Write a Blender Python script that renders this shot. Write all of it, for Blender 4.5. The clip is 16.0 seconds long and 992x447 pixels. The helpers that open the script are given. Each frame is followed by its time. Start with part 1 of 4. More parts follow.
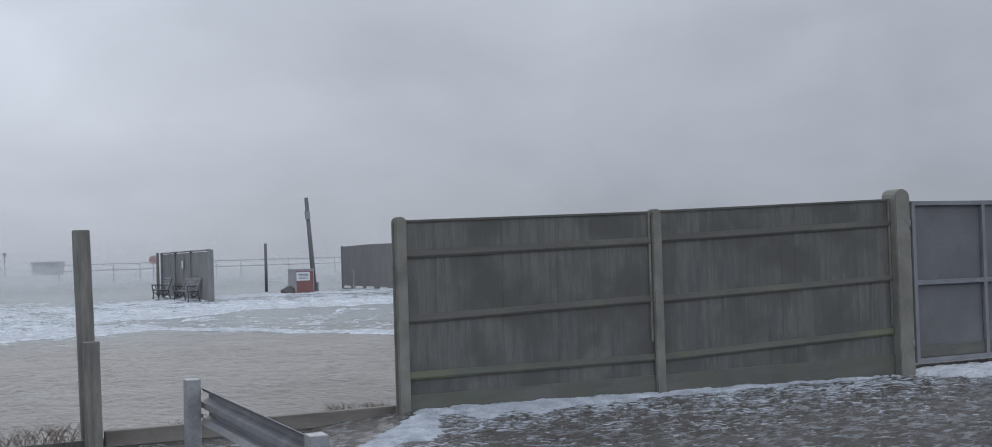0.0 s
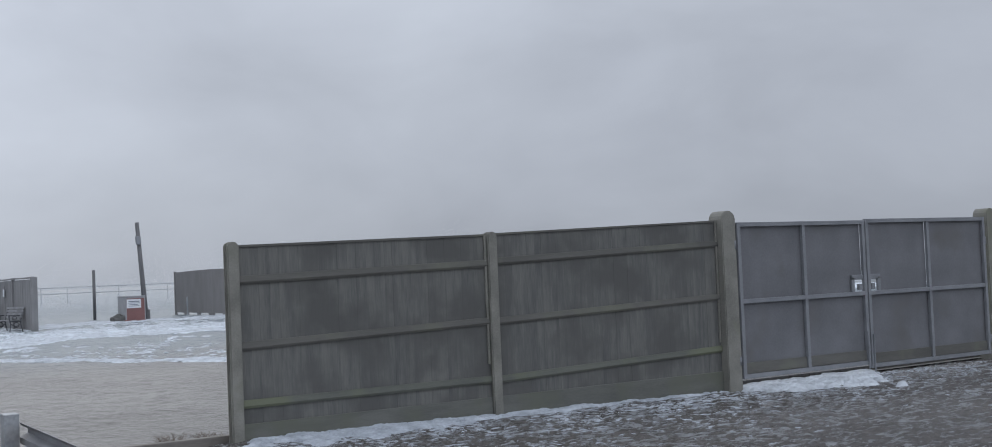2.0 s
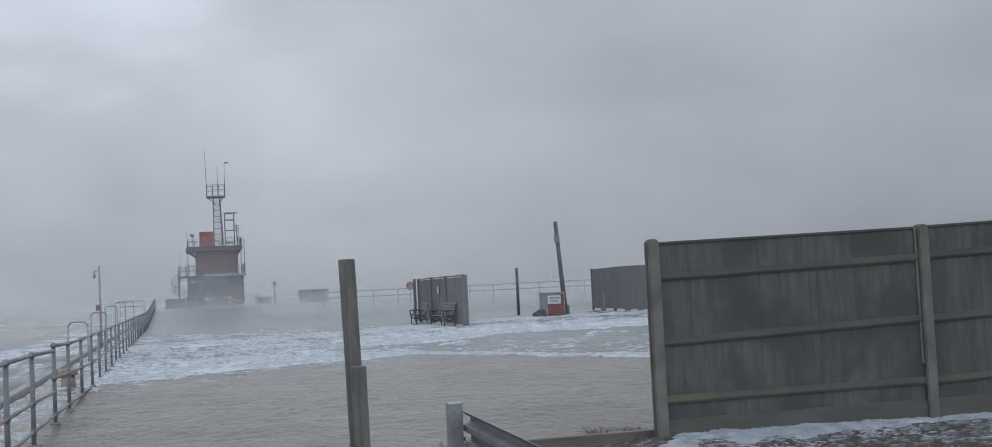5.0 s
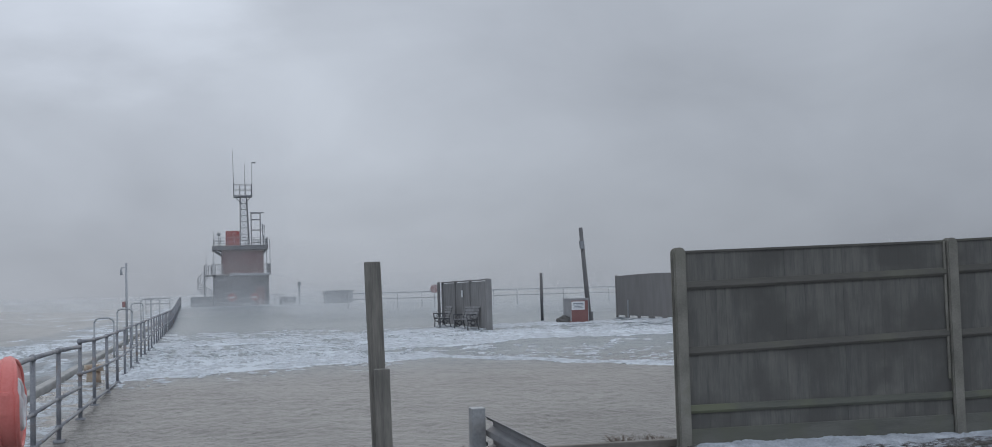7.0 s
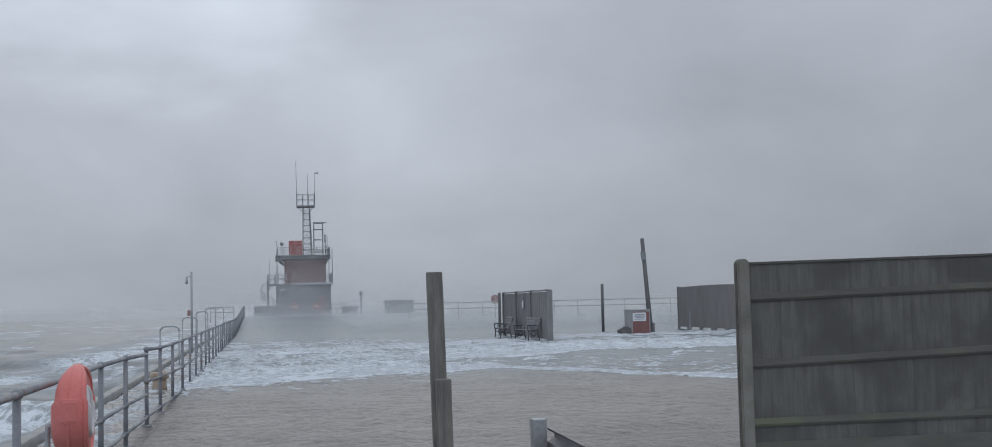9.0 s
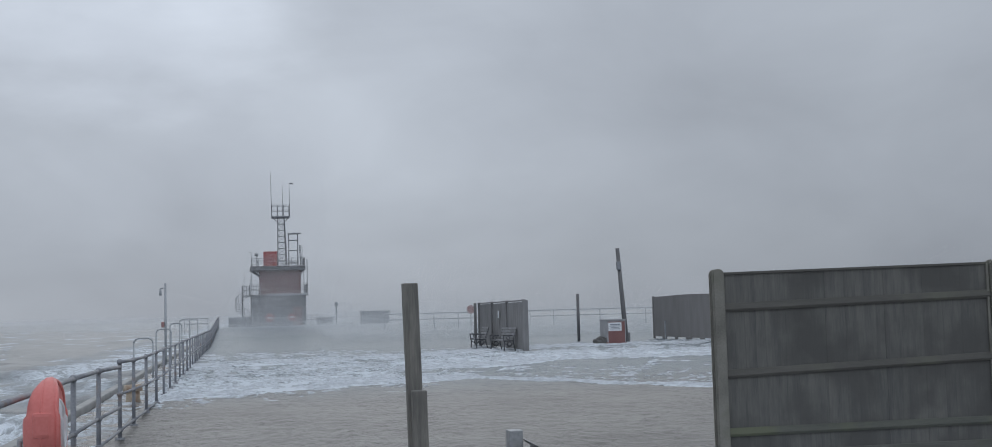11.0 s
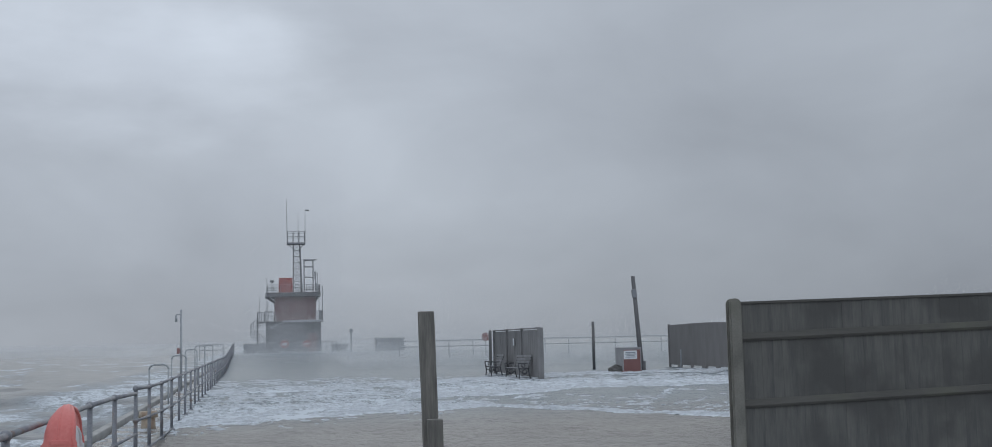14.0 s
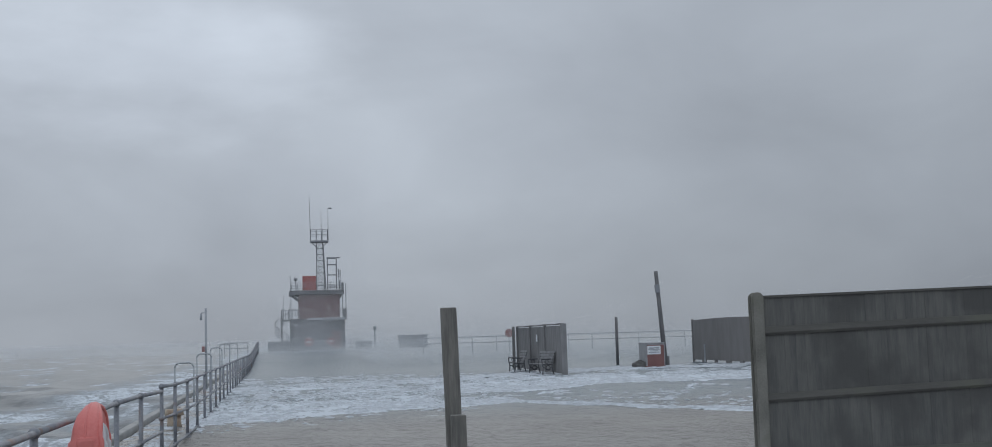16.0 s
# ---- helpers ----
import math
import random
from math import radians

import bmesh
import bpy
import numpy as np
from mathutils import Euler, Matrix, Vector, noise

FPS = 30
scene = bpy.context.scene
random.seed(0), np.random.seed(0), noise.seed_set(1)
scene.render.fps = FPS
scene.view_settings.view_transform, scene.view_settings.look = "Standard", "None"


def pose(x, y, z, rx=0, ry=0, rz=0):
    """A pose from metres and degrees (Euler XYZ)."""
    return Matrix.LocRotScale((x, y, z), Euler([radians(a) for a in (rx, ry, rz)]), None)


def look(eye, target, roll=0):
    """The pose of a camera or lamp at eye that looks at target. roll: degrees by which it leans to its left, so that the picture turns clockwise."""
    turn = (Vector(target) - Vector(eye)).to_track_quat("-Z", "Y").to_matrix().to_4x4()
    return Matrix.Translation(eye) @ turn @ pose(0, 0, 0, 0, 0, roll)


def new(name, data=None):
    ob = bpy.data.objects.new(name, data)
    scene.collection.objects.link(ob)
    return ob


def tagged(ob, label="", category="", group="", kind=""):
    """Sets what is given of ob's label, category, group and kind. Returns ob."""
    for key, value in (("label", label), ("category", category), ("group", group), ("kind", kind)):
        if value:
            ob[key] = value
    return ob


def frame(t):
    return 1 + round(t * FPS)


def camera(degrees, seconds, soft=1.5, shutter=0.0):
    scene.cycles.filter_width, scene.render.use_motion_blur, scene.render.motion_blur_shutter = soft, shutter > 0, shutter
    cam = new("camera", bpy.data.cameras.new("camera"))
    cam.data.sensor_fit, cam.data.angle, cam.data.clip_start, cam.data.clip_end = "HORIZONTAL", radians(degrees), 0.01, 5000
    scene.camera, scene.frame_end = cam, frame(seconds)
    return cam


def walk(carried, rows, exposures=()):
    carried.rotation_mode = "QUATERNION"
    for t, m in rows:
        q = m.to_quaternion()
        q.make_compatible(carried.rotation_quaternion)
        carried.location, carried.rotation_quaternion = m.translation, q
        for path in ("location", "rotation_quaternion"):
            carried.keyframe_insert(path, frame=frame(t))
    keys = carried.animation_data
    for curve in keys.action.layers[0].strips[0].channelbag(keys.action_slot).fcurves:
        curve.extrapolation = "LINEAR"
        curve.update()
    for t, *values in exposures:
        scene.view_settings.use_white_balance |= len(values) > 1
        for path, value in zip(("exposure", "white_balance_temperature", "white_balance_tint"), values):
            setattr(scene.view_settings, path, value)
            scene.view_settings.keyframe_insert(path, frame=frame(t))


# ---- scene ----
cam = camera(44.26, 16.0, soft=0.9)
# seconds, place, heading, tilt and lean of the hand-held camera
PATH = (
    (0, 0.066, -0.050, 1.706, -26.36, 1.40, 1.73),
    (0.5, 0.068, -0.049, 1.718, -24.08, 1.84, 2.15),
    (1, 0.090, -0.059, 1.726, -23.61, 2.33, 2.07),
    (1.5, 0.127, -0.055, 1.715, -32.44, 2.13, 2.05),
    (2, 0.109, -0.055, 1.710, -33.87, 2.21, 2.40),
    (2.5, 0.072, -0.037, 1.704, -27.98, 2.01, 2.53),
    (3, 0.033, -0.012, 1.707, -21.45, 1.99, 2.41),
    (3.5, 0.015, 0.008, 1.723, -16.72, 2.18, 1.80),
    (4, 0.023, 0.003, 1.727, -15.86, 2.48, 3.01),
    (4.5, 0.029, -0.006, 1.718, -15.14, 2.74, 3.20),
    (7, 0.018, -0.001, 1.728, -13.59, 3.14, 1.61),
    (7.5, 0.021, -0.000, 1.729, -13.13, 3.30, 2.12),
    (8, 0.012, 0.005, 1.728, -10.74, 3.66, 1.03),
    (10.5, 0.009, 0.010, 1.737, -11.22, 3.88, 1.88),
    (11, 0.010, 0.009, 1.739, -11.89, 4.15, 1.52),
    (11.5, 0.002, -0.001, 1.733, -12.50, 4.19, 0.96),
    (12, 0.004, -0.002, 1.739, -11.93, 4.38, 1.30),
    (12.5, -0.000, 0.000, 1.740, -11.35, 4.59, 0.70),
    (13, 0.006, 0.001, 1.744, -11.09, 4.62, 1.70),
    (13.5, 0.002, 0.012, 1.757, -11.42, 5.15, 1.66),
    (14, -0.006, 0.009, 1.752, -11.20, 5.44, 1.28),
    (14.5, 0.002, -0.005, 1.750, -10.67, 5.54, 0.97),
    (15, 0.002, -0.014, 1.745, -9.66, 5.49, 1.33),
    (15.5, -0.009, -0.017, 1.749, -9.47, 5.47, 1.38),
    (16, -0.001, -0.027, 1.745, -10.10, 5.30, 1.68),
)
walk(cam, [(t, pose(x, y, z, 90 + p, r, w)) for t, x, y, z, w, p, r in PATH],
     exposures=((0, 0.12, 6620, 11.5), (1.0, 0.02, 6620, 11.5), (2.0, 0.22, 6620, 11.5), (2.5, 0.13, 6620, 11.5), (3.5, -0.05, 6620, 10.8), (7, -0.12, 6620, 10.2), (12.5, -0.19, 6590, 9.3), (16, -0.26, 6570, 8.8)))

# ---- sky, sun ----
world = bpy.data.worlds.new("overcast_sky")
scene.world = world
world.use_nodes = True
wn, wl = world.node_tree.nodes, world.node_tree.links
wn.clear()
w_out = wn.new("ShaderNodeOutputWorld")
w_sky = wn.new("ShaderNodeTexSky")
w_sky.sky_type, w_sky.sun_disc = "NISHITA", False
w_sky.sun_elevation, w_sky.sun_rotation = radians(30), radians(-4)
w_bg_sky = wn.new("ShaderNodeBackground")
w_bg_sky.inputs["Strength"].default_value = 0.05
w_bg_cloud = wn.new("ShaderNodeBackground")
w_bg_cloud.inputs["Strength"].default_value = 1.0
w_mix = wn.new("ShaderNodeMixShader")
w_mix.inputs[0].default_value = 0.985          # cloud cover
w_tc = wn.new("ShaderNodeTexCoord")
w_map = wn.new("ShaderNodeMapping")
w_map.inputs["Scale"].default_value = (1.0, 1.0, 1.9)
w_map.inputs["Location"].default_value = (0.37, 0.12, 0.0)
w_n1 = wn.new("ShaderNodeTexNoise")
w_n1.inputs["Scale"].default_value = 2.6
w_n1.inputs["Detail"].default_value = 6.0
w_n1.inputs["Roughness"].default_value = 0.5
w_n1.inputs["Distortion"].default_value = 0.25
w_ramp = wn.new("ShaderNodeValToRGB")
w_ramp.color_ramp.elements[0].position, w_ramp.color_ramp.elements[0].color = 0.30, (0.346, 0.385, 0.450, 1)
w_ramp.color_ramp.elements[1].position, w_ramp.color_ramp.elements[1].color = 0.72, (0.450, 0.500, 0.575, 1)
# thinner cloud round the sun, brighter and warmer
w_dot = wn.new("ShaderNodeVectorMath")
w_dot.operation = "DOT_PRODUCT"
SUN_DIR = Vector((0.07, 0.86, 0.50)).normalized()
w_dot.inputs[1].default_value = Vector((-0.07, 0.965, 0.24)).normalized()
w_glow = wn.new("ShaderNodeMapRange")
w_glow.inputs["From Min"].default_value, w_glow.inputs["From Max"].default_value = 0.89, 1.0
w_glow.inputs["To Min"].default_value, w_glow.inputs["To Max"].default_value = 0.99, 1.26
# duller towards the horizon, brighter overhead and inland
w_sep = wn.new("ShaderNodeSeparateXYZ")
w_high = wn.new("ShaderNodeValToRGB")
for i, (p, v) in enumerate(((0.0, 0.80), (0.10, 0.955), (0.22, 1.08), (0.6, 1.5))):
    e = w_high.color_ramp.elements[i] if i < 2 else w_high.color_ramp.elements.new(p)
    e.position, e.color = p, (v, v, v, 1)
w_back = wn.new("ShaderNodeMapRange")
w_back.inputs["From Min"].default_value, w_back.inputs["From Max"].default_value = 0.1, -0.8
w_back.inputs["To Min"].default_value, w_back.inputs["To Max"].default_value = 1.0, 1.5
w_m2, w_m3 = wn.new("ShaderNodeMath"), wn.new("ShaderNodeMath")
w_m2.operation = w_m3.operation = "MULTIPLY"
w_glow.interpolation_type = "SMOOTHSTEP"
# a thin spot in the cloud, torn and wider than high
w_flat, w_unit, w_spot_dot = wn.new("ShaderNodeVectorMath"), wn.new("ShaderNodeVectorMath"), wn.new("ShaderNodeVectorMath")
w_flat.operation, w_unit.operation, w_spot_dot.operation = "MULTIPLY", "NORMALIZE", "DOT_PRODUCT"
w_flat.inputs[1].default_value = (1.0, 1.0, 2.4)
w_spot_dot.inputs[1].default_value = Vector((-0.080, 0.972, 0.220 * 2.4)).normalized()
w_n2 = wn.new("ShaderNodeTexNoise")
w_n2.inputs["Scale"].default_value, w_n2.inputs["Detail"].default_value = 9.0, 5.0
w_tear = wn.new("ShaderNodeMath")
w_tear.operation = "MULTIPLY_ADD"
w_tear.inputs[1].default_value = 0.03
w_spot = wn.new("ShaderNodeMapRange")
w_spot.interpolation_type = "SMOOTHSTEP"
w_spot.inputs["From Min"].default_value, w_spot.inputs["From Max"].default_value = 0.999, 1.020
w_spot.inputs["To Min"].default_value, w_spot.inputs["To Max"].default_value = 1.0, 1.27
w_m4 = wn.new("ShaderNodeMath")
w_m4.operation = "MULTIPLY"
# torn lower cloud
w_rag = wn.new("ShaderNodeTexNoise")
w_rag.inputs["Scale"].default_value, w_rag.inputs["Detail"].default_value, w_rag.inputs["Distortion"].default_value = 4.2, 6.0, 0.5
w_rags = wn.new("ShaderNodeMapRange")
w_rags.inputs["From Min"].default_value, w_rags.inputs["From Max"].default_value = 0.32, 0.68
w_rags.inputs["To Min"].default_value, w_rags.inputs["To Max"].default_value = 0.93, 1.07
w_m5 = wn.new("ShaderNodeMath")
w_m5.operation = "MULTIPLY"
w_mul = wn.new("ShaderNodeMix")
w_mul.data_type, w_mul.blend_type = "RGBA", "MULTIPLY"
w_mul.inputs[0].default_value = 1.0
for a, b in ((w_tc.outputs["Generated"], w_map.inputs["Vector"]), (w_map.outputs[0], w_n1.inputs["Vector"]),
             (w_n1.outputs["Fac"], w_ramp.inputs[0]), (w_tc.outputs["Generated"], w_dot.inputs[0]),
             (w_dot.outputs["Value"], w_glow.inputs["Value"]), (w_ramp.outputs[0], w_mul.inputs[6]),
             (w_tc.outputs["Generated"], w_sep.inputs[0]), (w_sep.outputs["Z"], w_high.inputs[0]), (w_sep.outputs["Y"], w_back.inputs["Value"]),
             (w_high.outputs[0], w_m2.inputs[0]), (w_back.outputs[0], w_m2.inputs[1]), (w_m2.outputs[0], w_m3.inputs[0]),
             (w_glow.outputs[0], w_m3.inputs[1]), (w_m3.outputs[0], w_m4.inputs[0]), (w_m4.outputs[0], w_m5.inputs[0]), (w_unit.outputs[0], w_rag.inputs["Vector"]),
             (w_rag.outputs["Fac"], w_rags.inputs["Value"]), (w_rags.outputs[0], w_m5.inputs[1]), (w_m5.outputs[0], w_mul.inputs[7]),
             (w_tc.outputs["Generated"], w_flat.inputs[0]), (w_flat.outputs[0], w_unit.inputs[0]), (w_unit.outputs[0], w_spot_dot.inputs[0]),
             (w_unit.outputs[0], w_n2.inputs["Vector"]), (w_n2.outputs["Fac"], w_tear.inputs[0]), (w_spot_dot.outputs["Value"], w_tear.inputs[2]),
             (w_tear.outputs[0], w_spot.inputs["Value"]), (w_spot.outputs[0], w_m4.inputs[1]), (w_mul.outputs[2], w_bg_cloud.inputs[0]),
             (w_sky.outputs[0], w_bg_sky.inputs[0]), (w_bg_sky.outputs[0], w_mix.inputs[1]),
             (w_bg_cloud.outputs[0], w_mix.inputs[2]), (w_mix.outputs[0], w_out.inputs[0])):
    wl.new(a, b)
sun = new("sun", bpy.data.lights.new("sun", "SUN"))
sun.data.energy, sun.data.angle, sun.data.color = 0.35, radians(60), (1.0, 0.985, 0.96)
sun.matrix_world = look(SUN_DIR * 50, (0, 0, 0))

# ---- materials ----
def material(name, dark, light, scale=4.0, rough=(0.6, 0.85), metal=0.0, bump=0.3, stretch=(1, 1, 1), grain=40.0,
             stain=None, stain_at=0.62, stain_scale=1.3, varied=0.0, bump_size=0.01):
    """Two tones mixed by a broad and a fine noise, an optional stain, and a fine relief."""
    m = bpy.data.materials.new(name)
    m.use_nodes = True
    n, l = m.node_tree.nodes, m.node_tree.links
    bsdf = n["Principled BSDF"]
    bsdf.inputs["Metallic"].default_value = metal
    tc, mp = n.new("ShaderNodeTexCoord"), n.new("ShaderNodeMapping")
    mp.inputs["Scale"].default_value = stretch
    if varied:
        spot, place = n.new("ShaderNodeObjectInfo"), n.new("ShaderNodeVectorMath")
        place.operation = "MULTIPLY_ADD"
        place.inputs[1].default_value = (31.0, 17.0, 23.0)
        l.new(spot.outputs["Random"], place.inputs[0])
        l.new(tc.outputs["Object"], place.inputs[2])
        l.new(place.outputs[0], mp.inputs["Vector"])
    else:
        l.new(tc.outputs["Object"], mp.inputs["Vector"])
    big, fine = n.new("ShaderNodeTexNoise"), n.new("ShaderNodeTexNoise")
    big.inputs["Scale"].default_value, big.inputs["Detail"].default_value = scale, 5
    fine.inputs["Scale"].default_value, fine.inputs["Detail"].default_value = grain, 4
    for x in (big, fine):
        l.new(mp.outputs[0], x.inputs["Vector"])
    add = n.new("ShaderNodeMath")
    add.operation = "MULTIPLY_ADD"
    add.inputs[1].default_value, add.inputs[2].default_value = 0.35, 0.0
    l.new(fine.outputs["Fac"], add.inputs[0])
    tot = n.new("ShaderNodeMath")
    tot.operation = "MULTIPLY_ADD"
    tot.inputs[1].default_value = 0.65
    l.new(big.outputs["Fac"], tot.inputs[0])
    l.new(add.outputs[0], tot.inputs[2])
    last = tot.outputs[0]
    if varied:
        info, va = n.new("ShaderNodeObjectInfo"), n.new("ShaderNodeMath")
        va.operation = "MULTIPLY_ADD"
        va.inputs[1].default_value = varied
        l.new(info.outputs["Random"], va.inputs[0])
        sub = n.new("ShaderNodeMath")
        sub.operation = "SUBTRACT"
        sub.inputs[1].default_value = varied / 2
        l.new(last, va.inputs[2])
        l.new(va.outputs[0], sub.inputs[0])
        last = sub.outputs[0]
    ramp = n.new("ShaderNodeValToRGB")
    ramp.color_ramp.elements[0].position, ramp.color_ramp.elements[0].color = 0.36, (*dark, 1)
    ramp.color_ramp.elements[1].position, ramp.color_ramp.elements[1].color = 0.64, (*light, 1)
    l.new(last, ramp.inputs[0])
    colour = ramp.outputs[0]
    if stain:
        sn, sr, mix = n.new("ShaderNodeTexNoise"), n.new("ShaderNodeMapRange"), n.new("ShaderNodeMix")
        sn.inputs["Scale"].default_value, sn.inputs["Detail"].default_value = stain_scale, 7
        geo = n.new("ShaderNodeNewGeometry")
        l.new(geo.outputs["Position"], sn.inputs["Vector"])
        sr.inputs["From Min"].default_value, sr.inputs["From Max"].default_value = stain_at - 0.08, stain_at + 0.08
        l.new(sn.outputs["Fac"], sr.inputs["Value"])
        mix.data_type = "RGBA"
        mix.inputs[7].default_value = (*stain, 1)
        l.new(sr.outputs[0], mix.inputs[0])
        l.new(colour, mix.inputs[6])
        colour = mix.outputs[2]
    l.new(colour, bsdf.inputs["Base Color"])
    rr = n.new("ShaderNodeMapRange")
    rr.inputs["To Min"].default_value, rr.inputs["To Max"].default_value = rough
    l.new(fine.outputs["Fac"], rr.inputs["Value"])
    l.new(rr.outputs[0], bsdf.inputs["Roughness"])
    bp = n.new("ShaderNodeBump")
    bp.inputs["Strength"].default_value, bp.inputs["Distance"].default_value = bump, bump_size
    l.new(tot.outputs[0], bp.inputs["Height"])
    l.new(bp.outputs[0], bsdf.inputs["Normal"])
    return m


def water_material(name, dark, light, foam_lo, foam_hi, foam_scale, y_on=None, y_off=None, streak=(0.45, 1.0, 1.0), rough=0.2, bump=1.0,
                   ripple=2.5, lace=3.0, gloss=0.5, ripple_stretch=(0.8, 1.0, 1.0), cover=1.0,
                   far_tint=None, backwash=None, laid=False):
    """Silty shallow or open water: two tones, ripples, foam in lacy drifts.
    far_tint: (colour, from y, to y), a haze tone painted into the far water. backwash: (from x, to x), a band of
    churned foam along a wall.
    laid: foam lies as thick as the sheet's own "foam" attribute says."""
    m = bpy.data.materials.new(name)
    m.use_nodes = True
    n, l = m.node_tree.nodes, m.node_tree.links
    bsdf = n["Principled BSDF"]

    def math_(op, a, b=None, clamp=False):
        k = n.new("ShaderNodeMath")
        k.operation, k.use_clamp = op, clamp
        for i, v in enumerate((a, b)):
            if v is None:
                continue
            if isinstance(v, (int, float)):
                k.inputs[i].default_value = v
            else:
                l.new(v, k.inputs[i])
        return k.outputs[0]

    def ramp_(v, lo, hi, a=0.0, b=1.0):
        k = n.new("ShaderNodeMapRange")
        k.interpolation_type = "SMOOTHSTEP"
        k.inputs["From Min"].default_value, k.inputs["From Max"].default_value = lo, hi
        k.inputs["To Min"].default_value, k.inputs["To Max"].default_value = a, b
        l.new(v, k.inputs["Value"])
        return k.outputs[0]

    def noise_(vec, scale, detail=4.0, rough_=0.55, dist=0.0):
        k = n.new("ShaderNodeTexNoise")
        k.inputs["Scale"].default_value, k.inputs["Detail"].default_value = scale, detail
        k.inputs["Roughness"].default_value, k.inputs["Distortion"].default_value = rough_, dist
        l.new(vec, k.inputs["Vector"])
        return k.outputs["Fac"]

    def scaled(stretch, shift=0.0):
        k = n.new("ShaderNodeMapping")
        k.inputs["Scale"].default_value = stretch
        k.inputs["Location"].default_value = (shift, shift * 0.7, 0)
        l.new(obj, k.inputs["Vector"])
        return k.outputs[0]

    tc, sep = n.new("ShaderNodeTexCoord"), n.new("ShaderNodeSeparateXYZ")
    obj = tc.outputs["Object"]
    l.new(obj, sep.inputs[0])
    x_, y_ = sep.outputs["X"], sep.outputs["Y"]
    vec = scaled(streak)
    drift = noise_(vec, foam_scale, 7, 0.62, 0.5)
    warp = noise_(vec, foam_scale * 0.4, 3, 0.5, 0.4)
    lacework = noise_(scaled((streak[0] * 1.5, streak[1], 1), 3.1), lace, 6, 0.62, 1.0)
    net = math_("SUBTRACT", 1.0, math_("ABSOLUTE", math_("MULTIPLY", math_("SUBTRACT", lacework, 0.5), 8.0)), True)
    region = None
    if y_on:
        wob = math_("ADD", y_, math_("MULTIPLY", math_("SUBTRACT", warp, 0.5), y_on[2]))
        region = ramp_(wob, y_on[0], y_on[1])
    if y_off:
        far = ramp_(y_, y_off[0], y_off[1], 1.0, y_off[2])
        region = math_("MULTIPLY", region, far) if region else far
    patch = ramp_(drift, foam_lo, foam_hi, 0.0, cover)
    if region:
        patch = math_("MULTIPLY", patch, region)
    foam = math_("MULTIPLY", patch, math_("ADD", 0.42, math_("MULTIPLY", net, 0.58)))
    if laid:
        thick = n.new("ShaderNodeAttribute")
        thick.attribute_name = "foam"
        broad = noise_(scaled((0.55, 0.22, 1), 2.0), 1.0, 5, 0.6, 0.4)
        mid_ = noise_(scaled((1.9, 0.75, 1), 7.0), 1.0, 6, 0.65, 0.8)
        tiny = noise_(scaled((8.0, 4.5, 1), 4.0), 1.0, 5, 0.65, 0.5)
        torn = math_("ADD", math_("MULTIPLY", math_("SUBTRACT", broad, 0.5), 0.9),
                     math_("ADD", math_("MULTIPLY", math_("SUBTRACT", mid_, 0.5), 1.3), math_("MULTIPLY", math_("SUBTRACT", tiny, 0.5), 1.1)))
        some = ramp_(thick.outputs["Fac"], 0.02, 0.12)
        laid_foam = ramp_(math_("ADD", thick.outputs["Fac"], torn), 0.42, 0.70, 0.0, 0.92)
        foam = math_("MAXIMUM", foam, math_("MULTIPLY", laid_foam, some))
    tone = n.new("ShaderNodeMix")
    tone.data_type = "RGBA"
    tone.inputs[6].default_value, tone.inputs[7].default_value = (*dark, 1), (*light, 1)
    rip = scaled(ripple_stretch, 1.7)
    chop = noise_(rip, ripple, 5, 0.6, 0.6)
    # chop also paints the ripples' light and dark sides into the colour
    l.new(math_("ADD", ramp_(noise_(vec, 0.35, 6, 0.6), 0.35, 0.65, 0.0, 0.5), ramp_(chop, 0.38, 0.62, 0.0, 0.5)), tone.inputs[0])
    plain = tone.outputs[2]
    # blue-grey of haze and reflected sky, put into the far water's colour
    if far_tint:
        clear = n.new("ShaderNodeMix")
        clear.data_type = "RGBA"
        clear.inputs[7].default_value = (*far_tint[0], 1)
        l.new(ramp_(y_, far_tint[1], far_tint[2], 0.0, 0.85), clear.inputs[0])
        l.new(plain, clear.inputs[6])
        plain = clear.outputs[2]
    if backwash:
        band = math_("MULTIPLY", ramp_(x_, backwash[0] - 6, backwash[0]), ramp_(x_, backwash[1], backwash[1] + 4, 1.0, 0.0))
        churn = math_("MULTIPLY", ramp_(drift, 0.40, 0.55, 0.0, 1.0), math_("ADD", 0.36, math_("MULTIPLY", net, 0.65)))
        foam = math_("MAXIMUM", foam, math_("MULTIPLY", band, churn))
    mix = n.new("ShaderNodeMix")
    mix.data_type = "RGBA"
    mix.inputs[7].default_value = (0.78, 0.83, 0.875, 1)
    l.new(foam, mix.inputs[0])
    l.new(plain, mix.inputs[6])
    l.new(mix.outputs[2], bsdf.inputs["Base Color"])
    l.new(ramp_(foam, 0.0, 0.6, rough, 0.85), bsdf.inputs["Roughness"])
    bsdf.inputs["IOR"].default_value = 1.33
    bsdf.inputs["Specular IOR Level"].default_value = gloss
    bp = n.new("ShaderNodeBump")
    bp.inputs["Strength"].default_value, bp.inputs["Distance"].default_value = bump, 0.08
    l.new(math_("ADD", chop, math_("MULTIPLY", foam, 0.5)), bp.inputs["Height"])
    l.new(bp.outputs[0], bsdf.inputs["Normal"])
    return m


